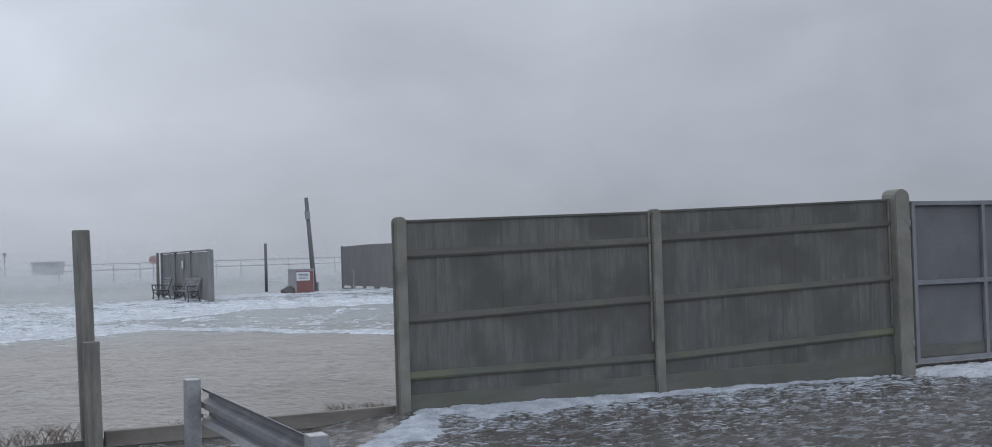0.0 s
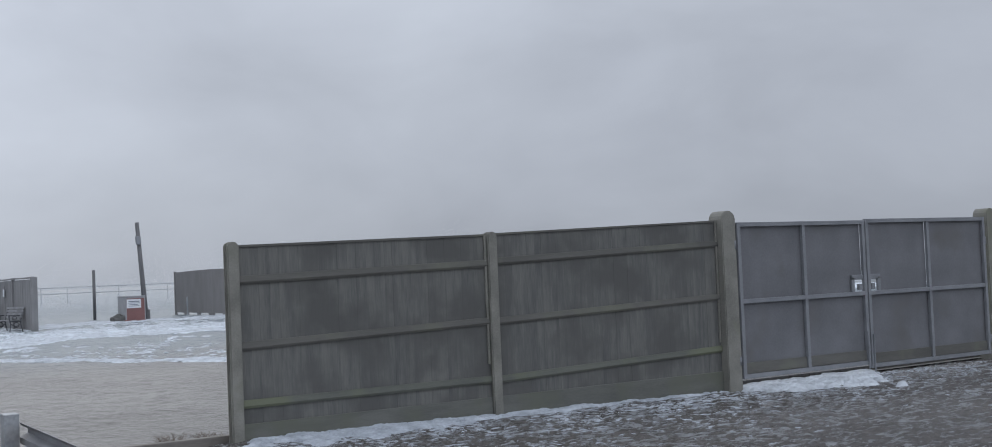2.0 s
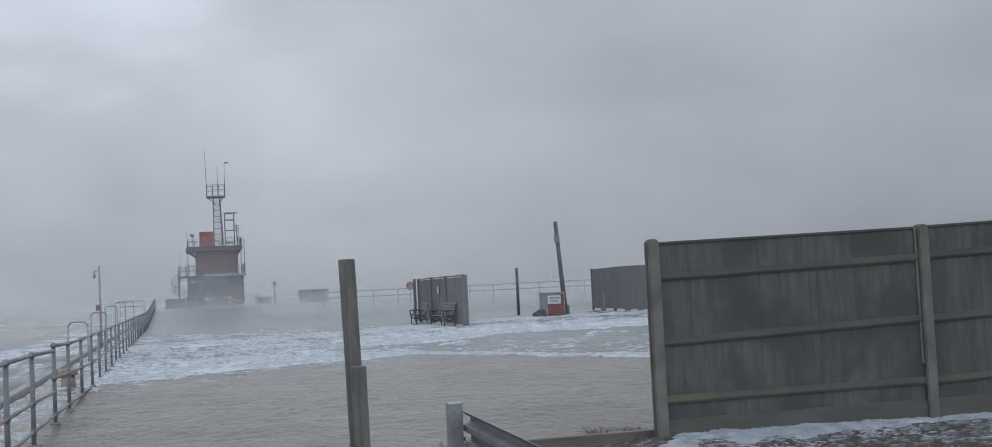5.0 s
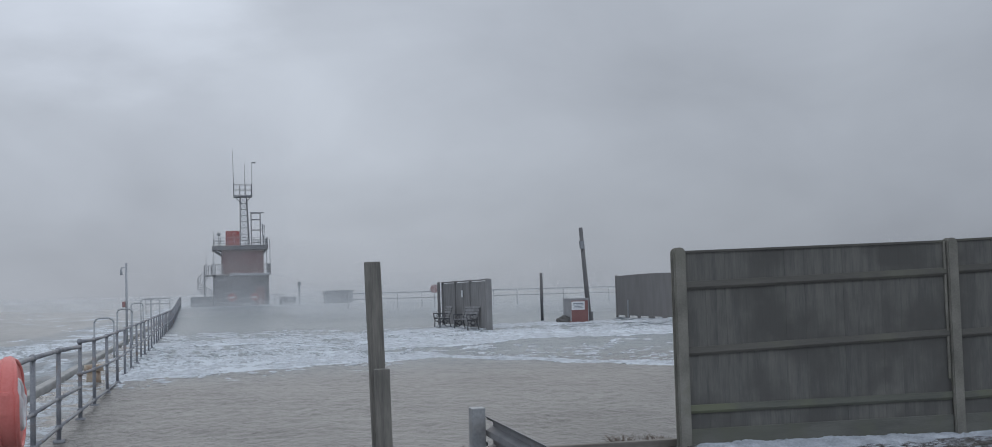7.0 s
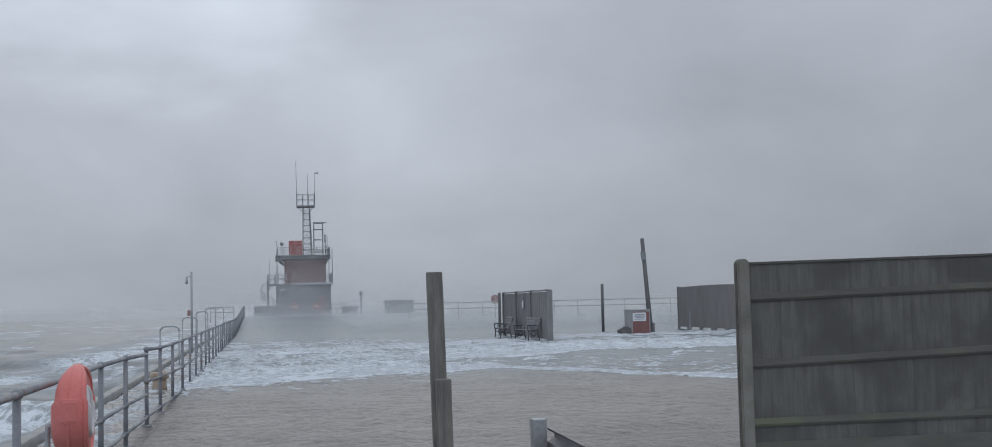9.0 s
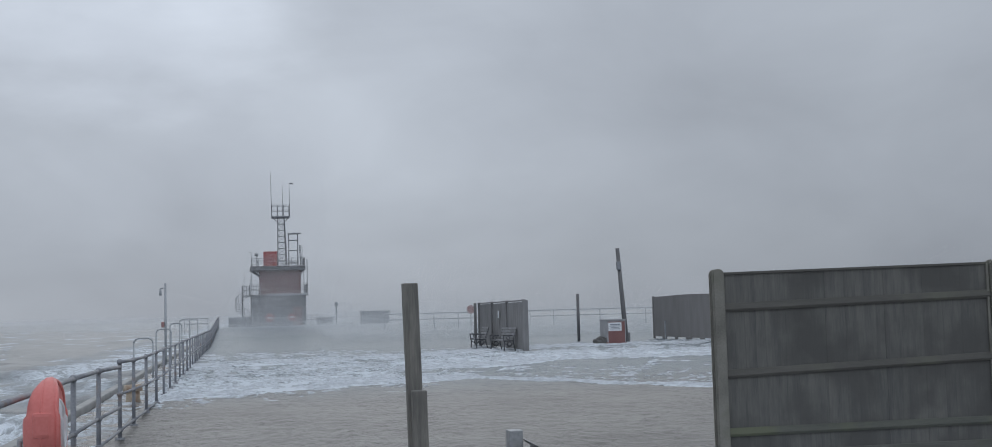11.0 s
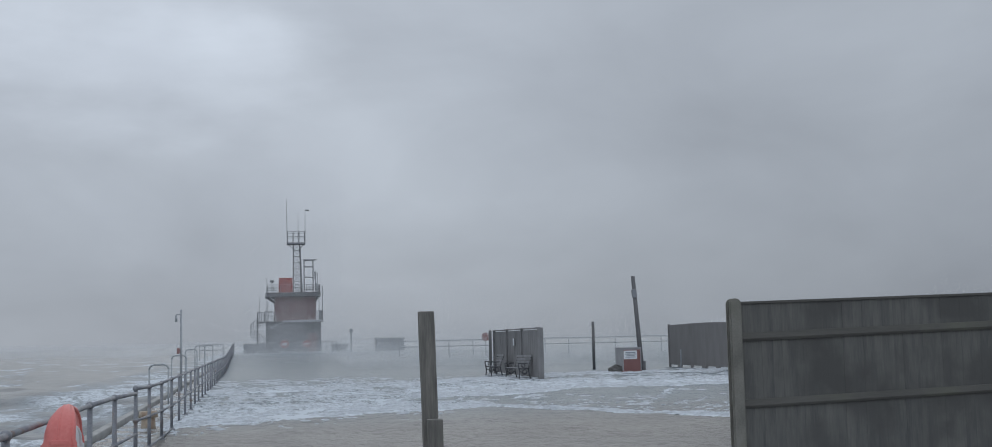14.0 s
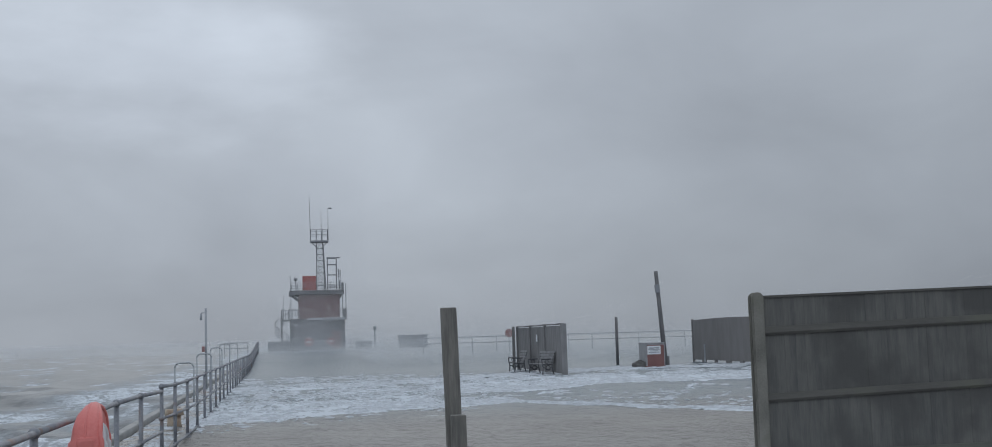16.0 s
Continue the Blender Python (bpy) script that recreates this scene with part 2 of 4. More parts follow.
M_BOARD = material("weathered_fence_board", (0.109, 0.111, 0.108), (0.184, 0.182, 0.168), 2.6, (0.75, 0.95), bump=0.35, stretch=(4, 4, 0.45),
                   grain=16, stain=(0.106, 0.105, 0.100), stain_at=0.53, stain_scale=1.4, varied=0.06)
M_RAIL_WOOD = material("weathered_fence_rail", (0.100, 0.098, 0.090), (0.146, 0.142, 0.128), 1.5, (0.7, 0.95), stretch=(0.6, 5, 5),
                       grain=16, stain=(0.155, 0.157, 0.125), stain_at=0.62, varied=0.06)
M_MOSS_RAIL = material("mossy_fence_rail", (0.112, 0.117, 0.103), (0.160, 0.166, 0.138), 1.5, (0.7, 0.95), stretch=(0.6, 5, 5),
                       grain=16, stain=(0.160, 0.172, 0.118), stain_at=0.56, varied=0.06)
M_GRAVEL_BOARD = material("damp_gravel_board", (0.105, 0.108, 0.098), (0.160, 0.162, 0.146), 2.0, (0.7, 0.95), stretch=(0.7, 4, 4),
                          grain=22, stain=(0.135, 0.141, 0.112), stain_at=0.55, varied=0.06)
M_CONCRETE = material("lichened_concrete_post", (0.175, 0.171, 0.152), (0.275, 0.268, 0.238), 3.0, (0.8, 0.95), bump=0.6, grain=55,
                      stain=(0.20, 0.20, 0.16), stain_at=0.6, stain_scale=2.2, varied=0.1)
M_OLD_POST = material("grey_driftwood_post", (0.135, 0.132, 0.123), (0.275, 0.264, 0.238), 2.0, (0.75, 0.95), bump=0.7, stretch=(7, 7, 0.6),
                      grain=12, stain=(0.16, 0.16, 0.145), stain_at=0.6)
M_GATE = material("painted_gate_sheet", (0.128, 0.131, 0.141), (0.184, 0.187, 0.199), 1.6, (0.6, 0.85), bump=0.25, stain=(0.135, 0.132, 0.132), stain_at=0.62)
M_GATE_FRAME = material("galvanised_gate_frame", (0.190, 0.198, 0.213), (0.265, 0.273, 0.290), 3.0, (0.5, 0.75), metal=0.1, bump=0.2)
M_GALV = material("dull_galvanised_steel", (0.30, 0.315, 0.33), (0.50, 0.515, 0.53), 5.0, (0.4, 0.65), metal=0.5, bump=0.2, stain=(0.27, 0.22, 0.18), stain_at=0.7)
M_RAIL = material("salt_worn_railing_paint", (0.20, 0.21, 0.235), (0.33, 0.34, 0.365), 5.0, (0.5, 0.75), metal=0.1, bump=0.3, stain=(0.27, 0.19, 0.15), stain_at=0.66, stain_scale=4)
M_HOOP = material("pale_galvanised_tube", (0.34, 0.36, 0.38), (0.50, 0.52, 0.54), 4.0, (0.5, 0.7), metal=0.2)
M_BUOY = material("orange_lifebuoy_plastic", (0.74, 0.19, 0.17), (0.83, 0.275, 0.248), 2.0, (0.4, 0.6), bump=0.1, stain=(0.80, 0.34, 0.29), stain_at=0.66)
M_BUOY_WHITE = material("white_reflective_band", (0.66, 0.68, 0.70), (0.80, 0.81, 0.82), 4.0, (0.4, 0.6))
M_SCREEN = material("grey_shelter_screen", (0.185, 0.182, 0.183), (0.270, 0.265, 0.264), 1.5, (0.7, 0.9), stretch=(3, 3, 0.8), varied=0.05)
M_BENCH = material("greyed_bench_timber", (0.19, 0.19, 0.195), (0.32, 0.32, 0.325), 3.0, (0.6, 0.85), varied=0.1)
M_BENCH_IRON = material("black_bench_iron", (0.08, 0.082, 0.088), (0.14, 0.142, 0.15), 6.0, (0.5, 0.75))
M_DRIFT = material("dark_wet_weed", (0.09, 0.088, 0.085), (0.17, 0.165, 0.155), 3.0, (0.6, 0.85))
M_BEAM = material("weathered_barrier_steel", (0.22, 0.225, 0.24), (0.36, 0.365, 0.38), 3.0, (0.45, 0.7), metal=0.35, bump=0.2, stain=(0.25, 0.22, 0.20), stain_at=0.62, stain_scale=3)
M_BIN_GREY = material("grey_cabinet_paint", (0.31, 0.31, 0.32), (0.42, 0.42, 0.43), 2.0, (0.5, 0.75))
M_BIN_RED = material("faded_red_cabinet_paint", (0.21, 0.100, 0.094), (0.27, 0.132, 0.122), 2.0, (0.5, 0.75), stain=(0.40, 0.22, 0.18), stain_at=0.62)
M_SIGN_WHITE = material("white_sign_board", (0.72, 0.74, 0.76), (0.84, 0.85, 0.86), 3.0, (0.5, 0.7))
M_SIGN_TEXT = material("grey_sign_lettering", (0.22, 0.24, 0.28), (0.32, 0.34, 0.38), 3.0, (0.5, 0.7))
M_SIGN_RED = material("faded_red_sign_enamel", (0.31, 0.17, 0.165), (0.38, 0.22, 0.21), 3.0, (0.4, 0.6))
M_HOARD = material("grey_hoarding_board", (0.205, 0.196, 0.193), (0.262, 0.252, 0.248), 0.8, (0.75, 0.92), stretch=(2, 2, 0.6), varied=0.015)
M_TOWER_LOW = material("dark_tower_brick", (0.105, 0.105, 0.113), (0.160, 0.157, 0.166), 0.6, (0.7, 0.9), grain=9)
M_TOWER_UP = material("red_brown_tower_cladding", (0.180, 0.092, 0.089), (0.235, 0.125, 0.120), 0.6, (0.6, 0.85), grain=9)
M_TOWER_TRIM = material("pale_tower_trim", (0.4, 0.41, 0.43), (0.52, 0.53, 0.55), 0.8, (0.6, 0.85))
M_TOWER_STEEL = material("grey_tower_steel", (0.2, 0.21, 0.225), (0.3, 0.31, 0.33), 2.0, (0.5, 0.75), metal=0.05)
M_TOWER_RED = material("red_plant_housing", (0.33, 0.06, 0.055), (0.43, 0.095, 0.085), 0.8, (0.5, 0.75))
M_FAR_GREY = material("pale_far_concrete", (0.46, 0.47, 0.49), (0.58, 0.59, 0.61), 0.6, (0.7, 0.9))
M_BOLLARD = material("flaking_yellow_bollard_paint", (0.42, 0.335, 0.25), (0.55, 0.47, 0.37), 4.0, (0.5, 0.8), stain=(0.36, 0.25, 0.18), stain_at=0.55, stain_scale=5)
M_TWIG = material("dry_brown_stalks", (0.13, 0.10, 0.08), (0.22, 0.175, 0.135), 8.0, (0.8, 0.95))
M_POLE = material("dark_weathered_pole", (0.13, 0.13, 0.135), (0.22, 0.215, 0.215), 2.0, (0.75, 0.95), bump=0.5, stretch=(6, 6, 0.6), grain=12)
M_KERB = material("wet_edging_timber", (0.15, 0.135, 0.12), (0.25, 0.23, 0.205), 2.0, (0.5, 0.8), stretch=(0.6, 4, 4), grain=20, stain=(0.12, 0.11, 0.095), stain_at=0.58)
M_FOAM = material("sea_foam", (0.44, 0.465, 0.495), (0.72, 0.76, 0.80), 4.0, (0.7, 0.9), bump=0.8, grain=24, bump_size=0.03)
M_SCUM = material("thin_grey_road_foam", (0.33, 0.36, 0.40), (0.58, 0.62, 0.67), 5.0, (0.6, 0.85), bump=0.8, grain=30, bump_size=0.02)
M_SPRAY = material("sea_spray", (0.90, 0.91, 0.92), (0.95, 0.955, 0.96), 1.0, (0.8, 0.95), bump=0.0)
_n, _l = M_SPRAY.node_tree.nodes, M_SPRAY.node_tree.links       # droplets let as much light through as they throw back
_mix, _clear, _bright = _n.new("ShaderNodeMixShader"), _n.new("ShaderNodeBsdfTranslucent"), _n.new("ShaderNodeBsdfDiffuse")
_bright.inputs["Color"].default_value = _clear.inputs["Color"].default_value = (0.95, 0.96, 0.97, 1)
_l.new(_bright.outputs[0], _mix.inputs[1])
_l.new(_clear.outputs[0], _mix.inputs[2])
_l.new(_mix.outputs[0], _n["Material Output"].inputs["Surface"])
M_PALE = material("pale_wet_concrete", (0.26, 0.26, 0.255), (0.40, 0.40, 0.39), 1.5, (0.5, 0.8), grain=30)
M_ASPHALT = material("wet_asphalt", (0.045, 0.043, 0.042), (0.085, 0.08, 0.075), 1.5, (0.3, 0.6), bump=0.5, grain=60)
M_DECK = material("wet_concrete_deck", (0.16, 0.15, 0.135), (0.26, 0.245, 0.22), 1.0, (0.4, 0.7), bump=0.4, grain=40)
# past y 23 the flood's colour is painted bluer, as haze would turn it
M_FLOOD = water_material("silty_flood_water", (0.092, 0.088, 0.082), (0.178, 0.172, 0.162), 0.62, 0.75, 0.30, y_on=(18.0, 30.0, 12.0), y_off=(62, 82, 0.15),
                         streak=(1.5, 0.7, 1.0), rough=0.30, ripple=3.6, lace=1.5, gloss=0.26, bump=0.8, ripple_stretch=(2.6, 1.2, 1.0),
                         cover=0.35, far_tint=((0.130, 0.176, 0.208), 23.0, 36.0), laid=True)
# the fine pale dashes are foam and also painted sky reflections on the ripples
M_ROADWATER = water_material("brown_water_on_road", (0.088, 0.077, 0.070), (0.185, 0.170, 0.160), 0.50, 0.60, 7.0, y_on=(3.0, 8.0, 3.0), streak=(0.75, 1.4, 1.0),
                             rough=0.05, ripple=13.0, lace=11.0, gloss=0.5, bump=1.0, ripple_stretch=(0.8, 1.3, 1.0), cover=0.45)
M_LEDGE = water_material("foaming_gully_water", (0.14, 0.13, 0.118), (0.22, 0.205, 0.188), 0.42, 0.55, 1.2, streak=(1.0, 0.8, 1.0),
                         rough=0.25, ripple=4.0, lace=3.0, gloss=0.35)
M_SEA = water_material("grey_brown_sea", (0.081, 0.093, 0.101), (0.143, 0.158, 0.169), 0.52, 0.64, 0.10, streak=(0.9, 1.0, 1.0),
                       rough=0.30, ripple=0.7, lace=0.6, gloss=0.28, bump=1.0, backwash=(-15.0, -9.0))


# ---- mesh helpers ----
def box(bm, c, s, rz=0.0, bevel=0.0, rx=0.0, ry=0.0):
    """A box of size s round c, turned, with its edges rounded off by bevel."""
    m = Matrix.LocRotScale(c, Euler((radians(rx), radians(ry), radians(rz))), s)
    made = bmesh.ops.create_cube(bm, size=1.0, matrix=m)
    if bevel:
        edges = {e for v in made["verts"] for e in v.link_edges}
        bmesh.ops.bevel(bm, geom=list(edges), offset=bevel, segments=2, affect="EDGES", profile=0.6)
    return bm


def tube(bm, a, b, r, n=8, r2=None):
    a, b = Vector(a), Vector(b)
    d = b - a
    m = Matrix.Translation((a + b) / 2) @ d.to_track_quat("Z", "Y").to_matrix().to_4x4()
    bmesh.ops.create_cone(bm, cap_ends=True, segments=n, radius1=r, radius2=r if r2 is None else r2, depth=d.length, matrix=m)
    return bm


def ball(bm, c, r, n=8):
    bmesh.ops.create_uvsphere(bm, u_segments=n, v_segments=max(4, n // 2), radius=r, matrix=Matrix.Translation(c))
    return bm


def bent(bm, points, r, n=8):
    """A tube that follows points, with balls at the bends."""
    for a, b in zip(points, points[1:]):
        tube(bm, a, b, r, n)
    for p in points[1:-1]:
        ball(bm, p, r * 1.02, n)
    return bm


def profile(bm, outline, y0, y1):
    """An outline in x and z pushed along y."""
    f = [bm.verts.new((x, y0, z)) for x, z in outline]
    b = [bm.verts.new((x, y1, z)) for x, z in outline]
    k = len(outline)
    bm.faces.new(f)
    bm.faces.new(b[::-1])
    for i in range(k):
        bm.faces.new((f[i], b[i], b[(i + 1) % k], f[(i + 1) % k]))
    bmesh.ops.recalc_face_normals(bm, faces=bm.faces)
    return bm


def rounded(half, top, bottom=0.0, steps=8):
    """The outline of an upright post with a rounded head."""
    r = half * 0.9
    pts = [(-half, bottom), (half, bottom)]
    for i in range(steps + 1):
        a = math.pi * i / steps
        pts.append((half * math.cos(a), top - r + r * math.sin(a)))
    return pts


def mesh_of(name, bm, mat, smooth=False):
    me = bpy.data.meshes.new(name)
    bm.to_mesh(me)
    bm.free()
    me.materials.append(mat)
    if smooth:
        me.polygons.foreach_set("use_smooth", [True] * len(me.polygons))
    return me


def part(name, bm, mat, parent=None, label="", smooth=False):
    ob = new(name, mesh_of(name, bm, mat, smooth))
    ob.parent = parent
    return tagged(ob, label)


def thing(name, at, label, category, group="", kind="", rz=0.0):
    ob = new(name)
    ob.matrix_world = pose(*at, 0, 0, rz)
    return tagged(ob, label, category, group, kind)


def new_bm():
    return bmesh.new()


def grid_sheet(name, xs, ys, heights, mat, label, category):
    """A sheet over the rows and columns given, with the heights of a numpy grid."""
    gx, gy = np.meshgrid(xs, ys)
    co = np.stack([gx, gy, heights], -1).reshape(-1, 3)
    nx, ny = len(xs), len(ys)
    i = (np.arange(ny - 1)[:, None] * nx + np.arange(nx - 1)[None]).ravel()
    quads = np.stack([i, i + 1, i + nx + 1, i + nx], -1)
    me = bpy.data.meshes.new(name)
    me.from_pydata(co.tolist(), [], quads.tolist())
    me.materials.append(mat)
    me.polygons.foreach_set("use_smooth", [True] * len(me.polygons))
    return tagged(new(name, me), label, category, kind="structure")


def swell(gx, gy, seed, waves, low, high, amp, heading, spread):
    """Sum of many small sine waves, as wind makes them."""
    rng = np.random.default_rng(seed)
    out = np.zeros_like(gx)
    for _ in range(waves):
        length = low * (high / low) ** rng.random()
        a = heading + rng.normal() * spread
        k = 2 * np.pi / length
        s = np.sin(k * (gx * np.cos(a) + gy * np.sin(a)) + rng.random() * 6.28)
        out += amp * (length / high) ** 0.7 * (1 - np.abs(s)) * rng.random()
    return out - out.mean()

# ---- ground and water ----
def deck_rise(y):
    """The quay climbs gently towards its seaward end."""
    u = np.clip((y - 74) / 40, 0, 1)
    return 0.85 * u ** 2 * (3 - 2 * u)


# deck slab, road slab
ys = np.concatenate([np.linspace(12.3, 60, 4), np.linspace(64, 116, 16), [150]])
xs = np.array([-1.95, 0, 20, 62])
grid_sheet("ground", xs, ys, np.repeat(deck_rise(ys)[:, None], 4, 1) - 0.06, M_DECK, "wet concrete quay deck under shallow sea water", "ground")
bm = new_bm()
box(bm, (30, -14, -0.24), (63.9, 52.4, 0.2))
box(bm, (30, -14, -2.5), (63.7, 52.0, 4.2))
box(bm, (30, 81, -2.2), (63.8, 137.4, 4.0))
tagged(part("road", bm, M_ASPHALT), "wet dark asphalt road beside the quay fence", "road", kind="structure")
# low ledge outside the railing
bm = new_bm()
box(bm, (-2.55, 55, -1.75), (1.18, 190, 3.0), bevel=0.03)
tagged(part("ledge", bm, M_DECK), "wet concrete quay ledge outside the railing", "ledge", kind="structure")

ys = np.concatenate([[12.44], 12.46 + 18 * np.linspace(0, 1, 150) ** 1.4, np.linspace(30.7, 66, 130), np.linspace(66.5, 149, 70)])
xs = np.concatenate([np.linspace(-1.93, 9, 130), np.linspace(9.2, 30, 120), np.linspace(31, 62, 20)])
gx, gy = np.meshgrid(xs, ys)
h = swell(gx, gy, 5, 70, 0.35, 2.0, 0.009, 1.35, 1.3) + swell(gx, gy, 6, 14, 3, 9, 0.016, 1.45, 0.4)


def wander(x, scale, seed):
    """A wandering line: smooth noise along x."""
    flat = np.asarray(x, float)
    steps = np.linspace(-3, 63, 660)
    line = np.array([noise.fractal((a * scale, seed * 3.7, 0.0), 0.9, 2.1, 4) for a in steps.tolist()])
    return np.interp(flat, steps, line)


def near_front(x):
    """The edge of the wash that has run furthest over the quay."""
    return np.interp(x, [-2, 1.3, 4, 6, 7.4, 8.6, 10, 14, 30], [27.2, 29.5, 31.6, 32.3, 29.9, 27.4, 25.4, 23.0, 22.0]) + 1.1 * wander(x, 0.35, 1.0)


def second_front(x):
    """A second wash behind it, from the middle of the quay to the hoarding."""
    return np.interp(x, [3, 6.5, 10, 13, 16, 23, 60], [37.0, 38.6, 40.2, 42.0, 40.5, 41.5, 44.0]) + 1.6 * wander(x, 0.25, 2.0)


def third_front(x):
    return np.interp(x, [-2, 4, 12, 20, 60], [46.0, 47.0, 55.0, 57.0, 60.0]) + 2.0 * wander(x, 0.2, 3.0)


def laid_foam(x, y):
    """How thick the foam lies on the flood, from 0 to 1."""
    a, b, c = y - near_front(x), y - second_front(x), y - third_front(x)
    west = np.clip((8.0 - x) / 4.0, 0, 1)
    ahead = 0.40 * np.exp(np.minimum(a, 0) / 5.0) * (0.35 + 0.65 * west)
    lip = -0.34
    out = (a > lip) * west * (0.74 * np.exp(-np.maximum(a, 0) / 45.0) + 0.30 * np.exp(-np.maximum(a, 0) / 1.5))
    out = np.maximum(out, (a > lip) * (1 - west) * (1.1 * np.exp(-np.maximum(a - 0.4, 0) / 0.45) + 0.47 * np.exp(-np.maximum(a, 0) / 14.0)))
    east = np.clip((x - 3) / 3, 0, 1)
    out = np.maximum(out, (b > lip) * east * (0.72 * np.exp(-np.maximum(b - 8, 0) / 7.0) + 0.35 * np.exp(-np.maximum(b, 0) / 1.2)))
    out = np.maximum(out, (c > lip) * (0.50 * np.exp(-np.maximum(c - 4, 0) / 6.0) + 0.35 * np.exp(-np.maximum(c, 0) / 1.0)))
    strip = np.abs(y - 35.5 - 0.10 * x - 2.5 * wander(x, 0.3, 4.0))
    out = np.maximum(out, 0.75 * np.exp(-(strip / 0.6) ** 2) * np.clip((x - 5) / 3, 0, 1) * np.clip(0.5 + 1.6 * wander(x, 0.7, 5.0), 0, 1))
    out = np.maximum(out, ahead)
    return out * np.clip((90 - y) / 30, 0.10, 1)


# each wash ends in a low steep step of water
for front, tall, long in ((near_front, 0.022, 1.6), (second_front, 0.055, 2.0), (third_front, 0.06, 2.6)):
    d = gy - front(gx)
    h = h + tall * (0.55 + 0.45 * wander(gx, 0.8, tall * 90)) * np.where(d > 0, np.exp(-d / long), np.exp(-(d / 0.30) ** 2))
h = h + np.clip((gy - 27) / 8, 0, 1) * swell(gx, gy, 9, 40, 0.9, 4.0, 0.012, 1.5, 0.7)
FLOOD_SURFACE = (xs, ys, h * np.clip((gy - 12.4) / 3, 0.1, 1) + deck_rise(gy))
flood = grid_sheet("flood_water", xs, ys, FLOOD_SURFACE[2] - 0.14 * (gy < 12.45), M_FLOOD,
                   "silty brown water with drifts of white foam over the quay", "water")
flood.data.attributes.new("foam", "FLOAT", "POINT").data.foreach_set("value", laid_foam(gx, gy).ravel().astype(np.float32))
ys = np.concatenate([[-38, -20, -8, 0], np.linspace(2, 12.62, 130)])
xs = np.concatenate([[-1.94, -0.8], np.linspace(0.5, 22, 260), [30, 62]])
gx, gy = np.meshgrid(xs, ys)
# the wash runs up against the foot of the fence
lift = np.interp(gx, [3.8, 5.2, 8.3, 12.0], [0.0, 0.12, 0.06, 0.0]) * np.clip((gy - 9.9) / 2.2, 0, 1) ** 1.5
ROAD_SURFACE = (xs, ys, swell(gx, gy, 8, 70, 0.22, 1.2, 0.009, 1.75, 1.3) - 0.08 + lift)
grid_sheet("road_water", xs, ys, ROAD_SURFACE[2], M_ROADWATER,
           "brown rippled water with torn foam running over the road", "water")
bm = new_bm()
box(bm, (-3.2, 55, -1.62), (0.2, 190, 3.32), bevel=0.04)
tagged(part("kerb", bm, M_PALE), "pale concrete kerb at the very edge of the quay", "kerb", kind="structure")
ys = np.linspace(-18, 110, 420)
xs = np.linspace(-3.06, -1.93, 14)
gx, gy = np.meshgrid(xs, ys)
grid_sheet("ledge_water", xs, ys, swell(gx, gy, 21, 40, 0.3, 1.5, 0.02, 1.3, 0.9) - 0.09, M_LEDGE, "foaming water in the gully outside the railing", "water")
# open sea to the horizon
ys = np.concatenate([[-3000, -800, -200, -60], np.linspace(-20, 120, 180), 120 + 880 * np.linspace(0.01, 1, 120) ** 1.7, [1500, 2200, 3200, 4500]])
xs = np.concatenate([[-4000, -1500, -600], -90 - 210 * np.linspace(1, 0.02, 50), np.linspace(-90, -3.3, 110), [0, 30, 62, 80, 120, 200, 600, 1500, 4000]])
gx, gy = np.meshgrid(xs, ys)
fade = np.clip(1 - np.abs(gx + 40) / 1500, 0, 1) * np.clip(1 - np.abs(gy) / 1500, 0, 1)
inside = (gx > -3.28) & (gx < 62.5) & (gy < 150)
h = (swell(gx, gy, 11, 30, 3, 12, 0.16, 1.1, 0.5) + swell(gx, gy, 12, 12, 14, 40, 0.40, 1.2, 0.35)) * fade - 2.6
grid_sheet("water", xs, ys, np.where(inside, -4.5, h), M_SEA, "rough grey-brown sea with breaking white crests", "sea")

# ---- fence along the road ----
FY = 12.2
POSTS = ((4.975, 2.13, 0.066, 0.132), (8.26, 2.18, 0.066, 0.132), (12.13, 2.40, 0.131, 0.262), (18.12, 2.40, 0.131, 0.262), (21.4, 2.17, 0.066, 0.132))


def fence_post(x, top, half, deep):
    ob = thing("fence_post", (x, FY, -0.12), "round-headed concrete fence post with lichen and water stains" if half < 0.1 else
               "thick round-headed timber gatepost at the end of the fence", "post", "posts of the fence")
    bm = profile(new_bm(), rounded(half, top + 0.12), -deep / 2, -0.024 if half < 0.1 else deep / 2)
    if half < 0.1:          # slots down both sides hold the boards
        profile(bm, rounded(half * 0.62, top + 0.09), -0.023, 0.023)
        profile(bm, rounded(half, top + 0.12), 0.024, deep / 2)
    bmesh.ops.bevel(bm, geom=[e for e in bm.edges if abs(e.verts[0].co.y - e.verts[1].co.y) < 1e-4], offset=0.012, segments=2, affect="EDGES")
    part("shaft", bm, M_CONCRETE, ob)
    return ob


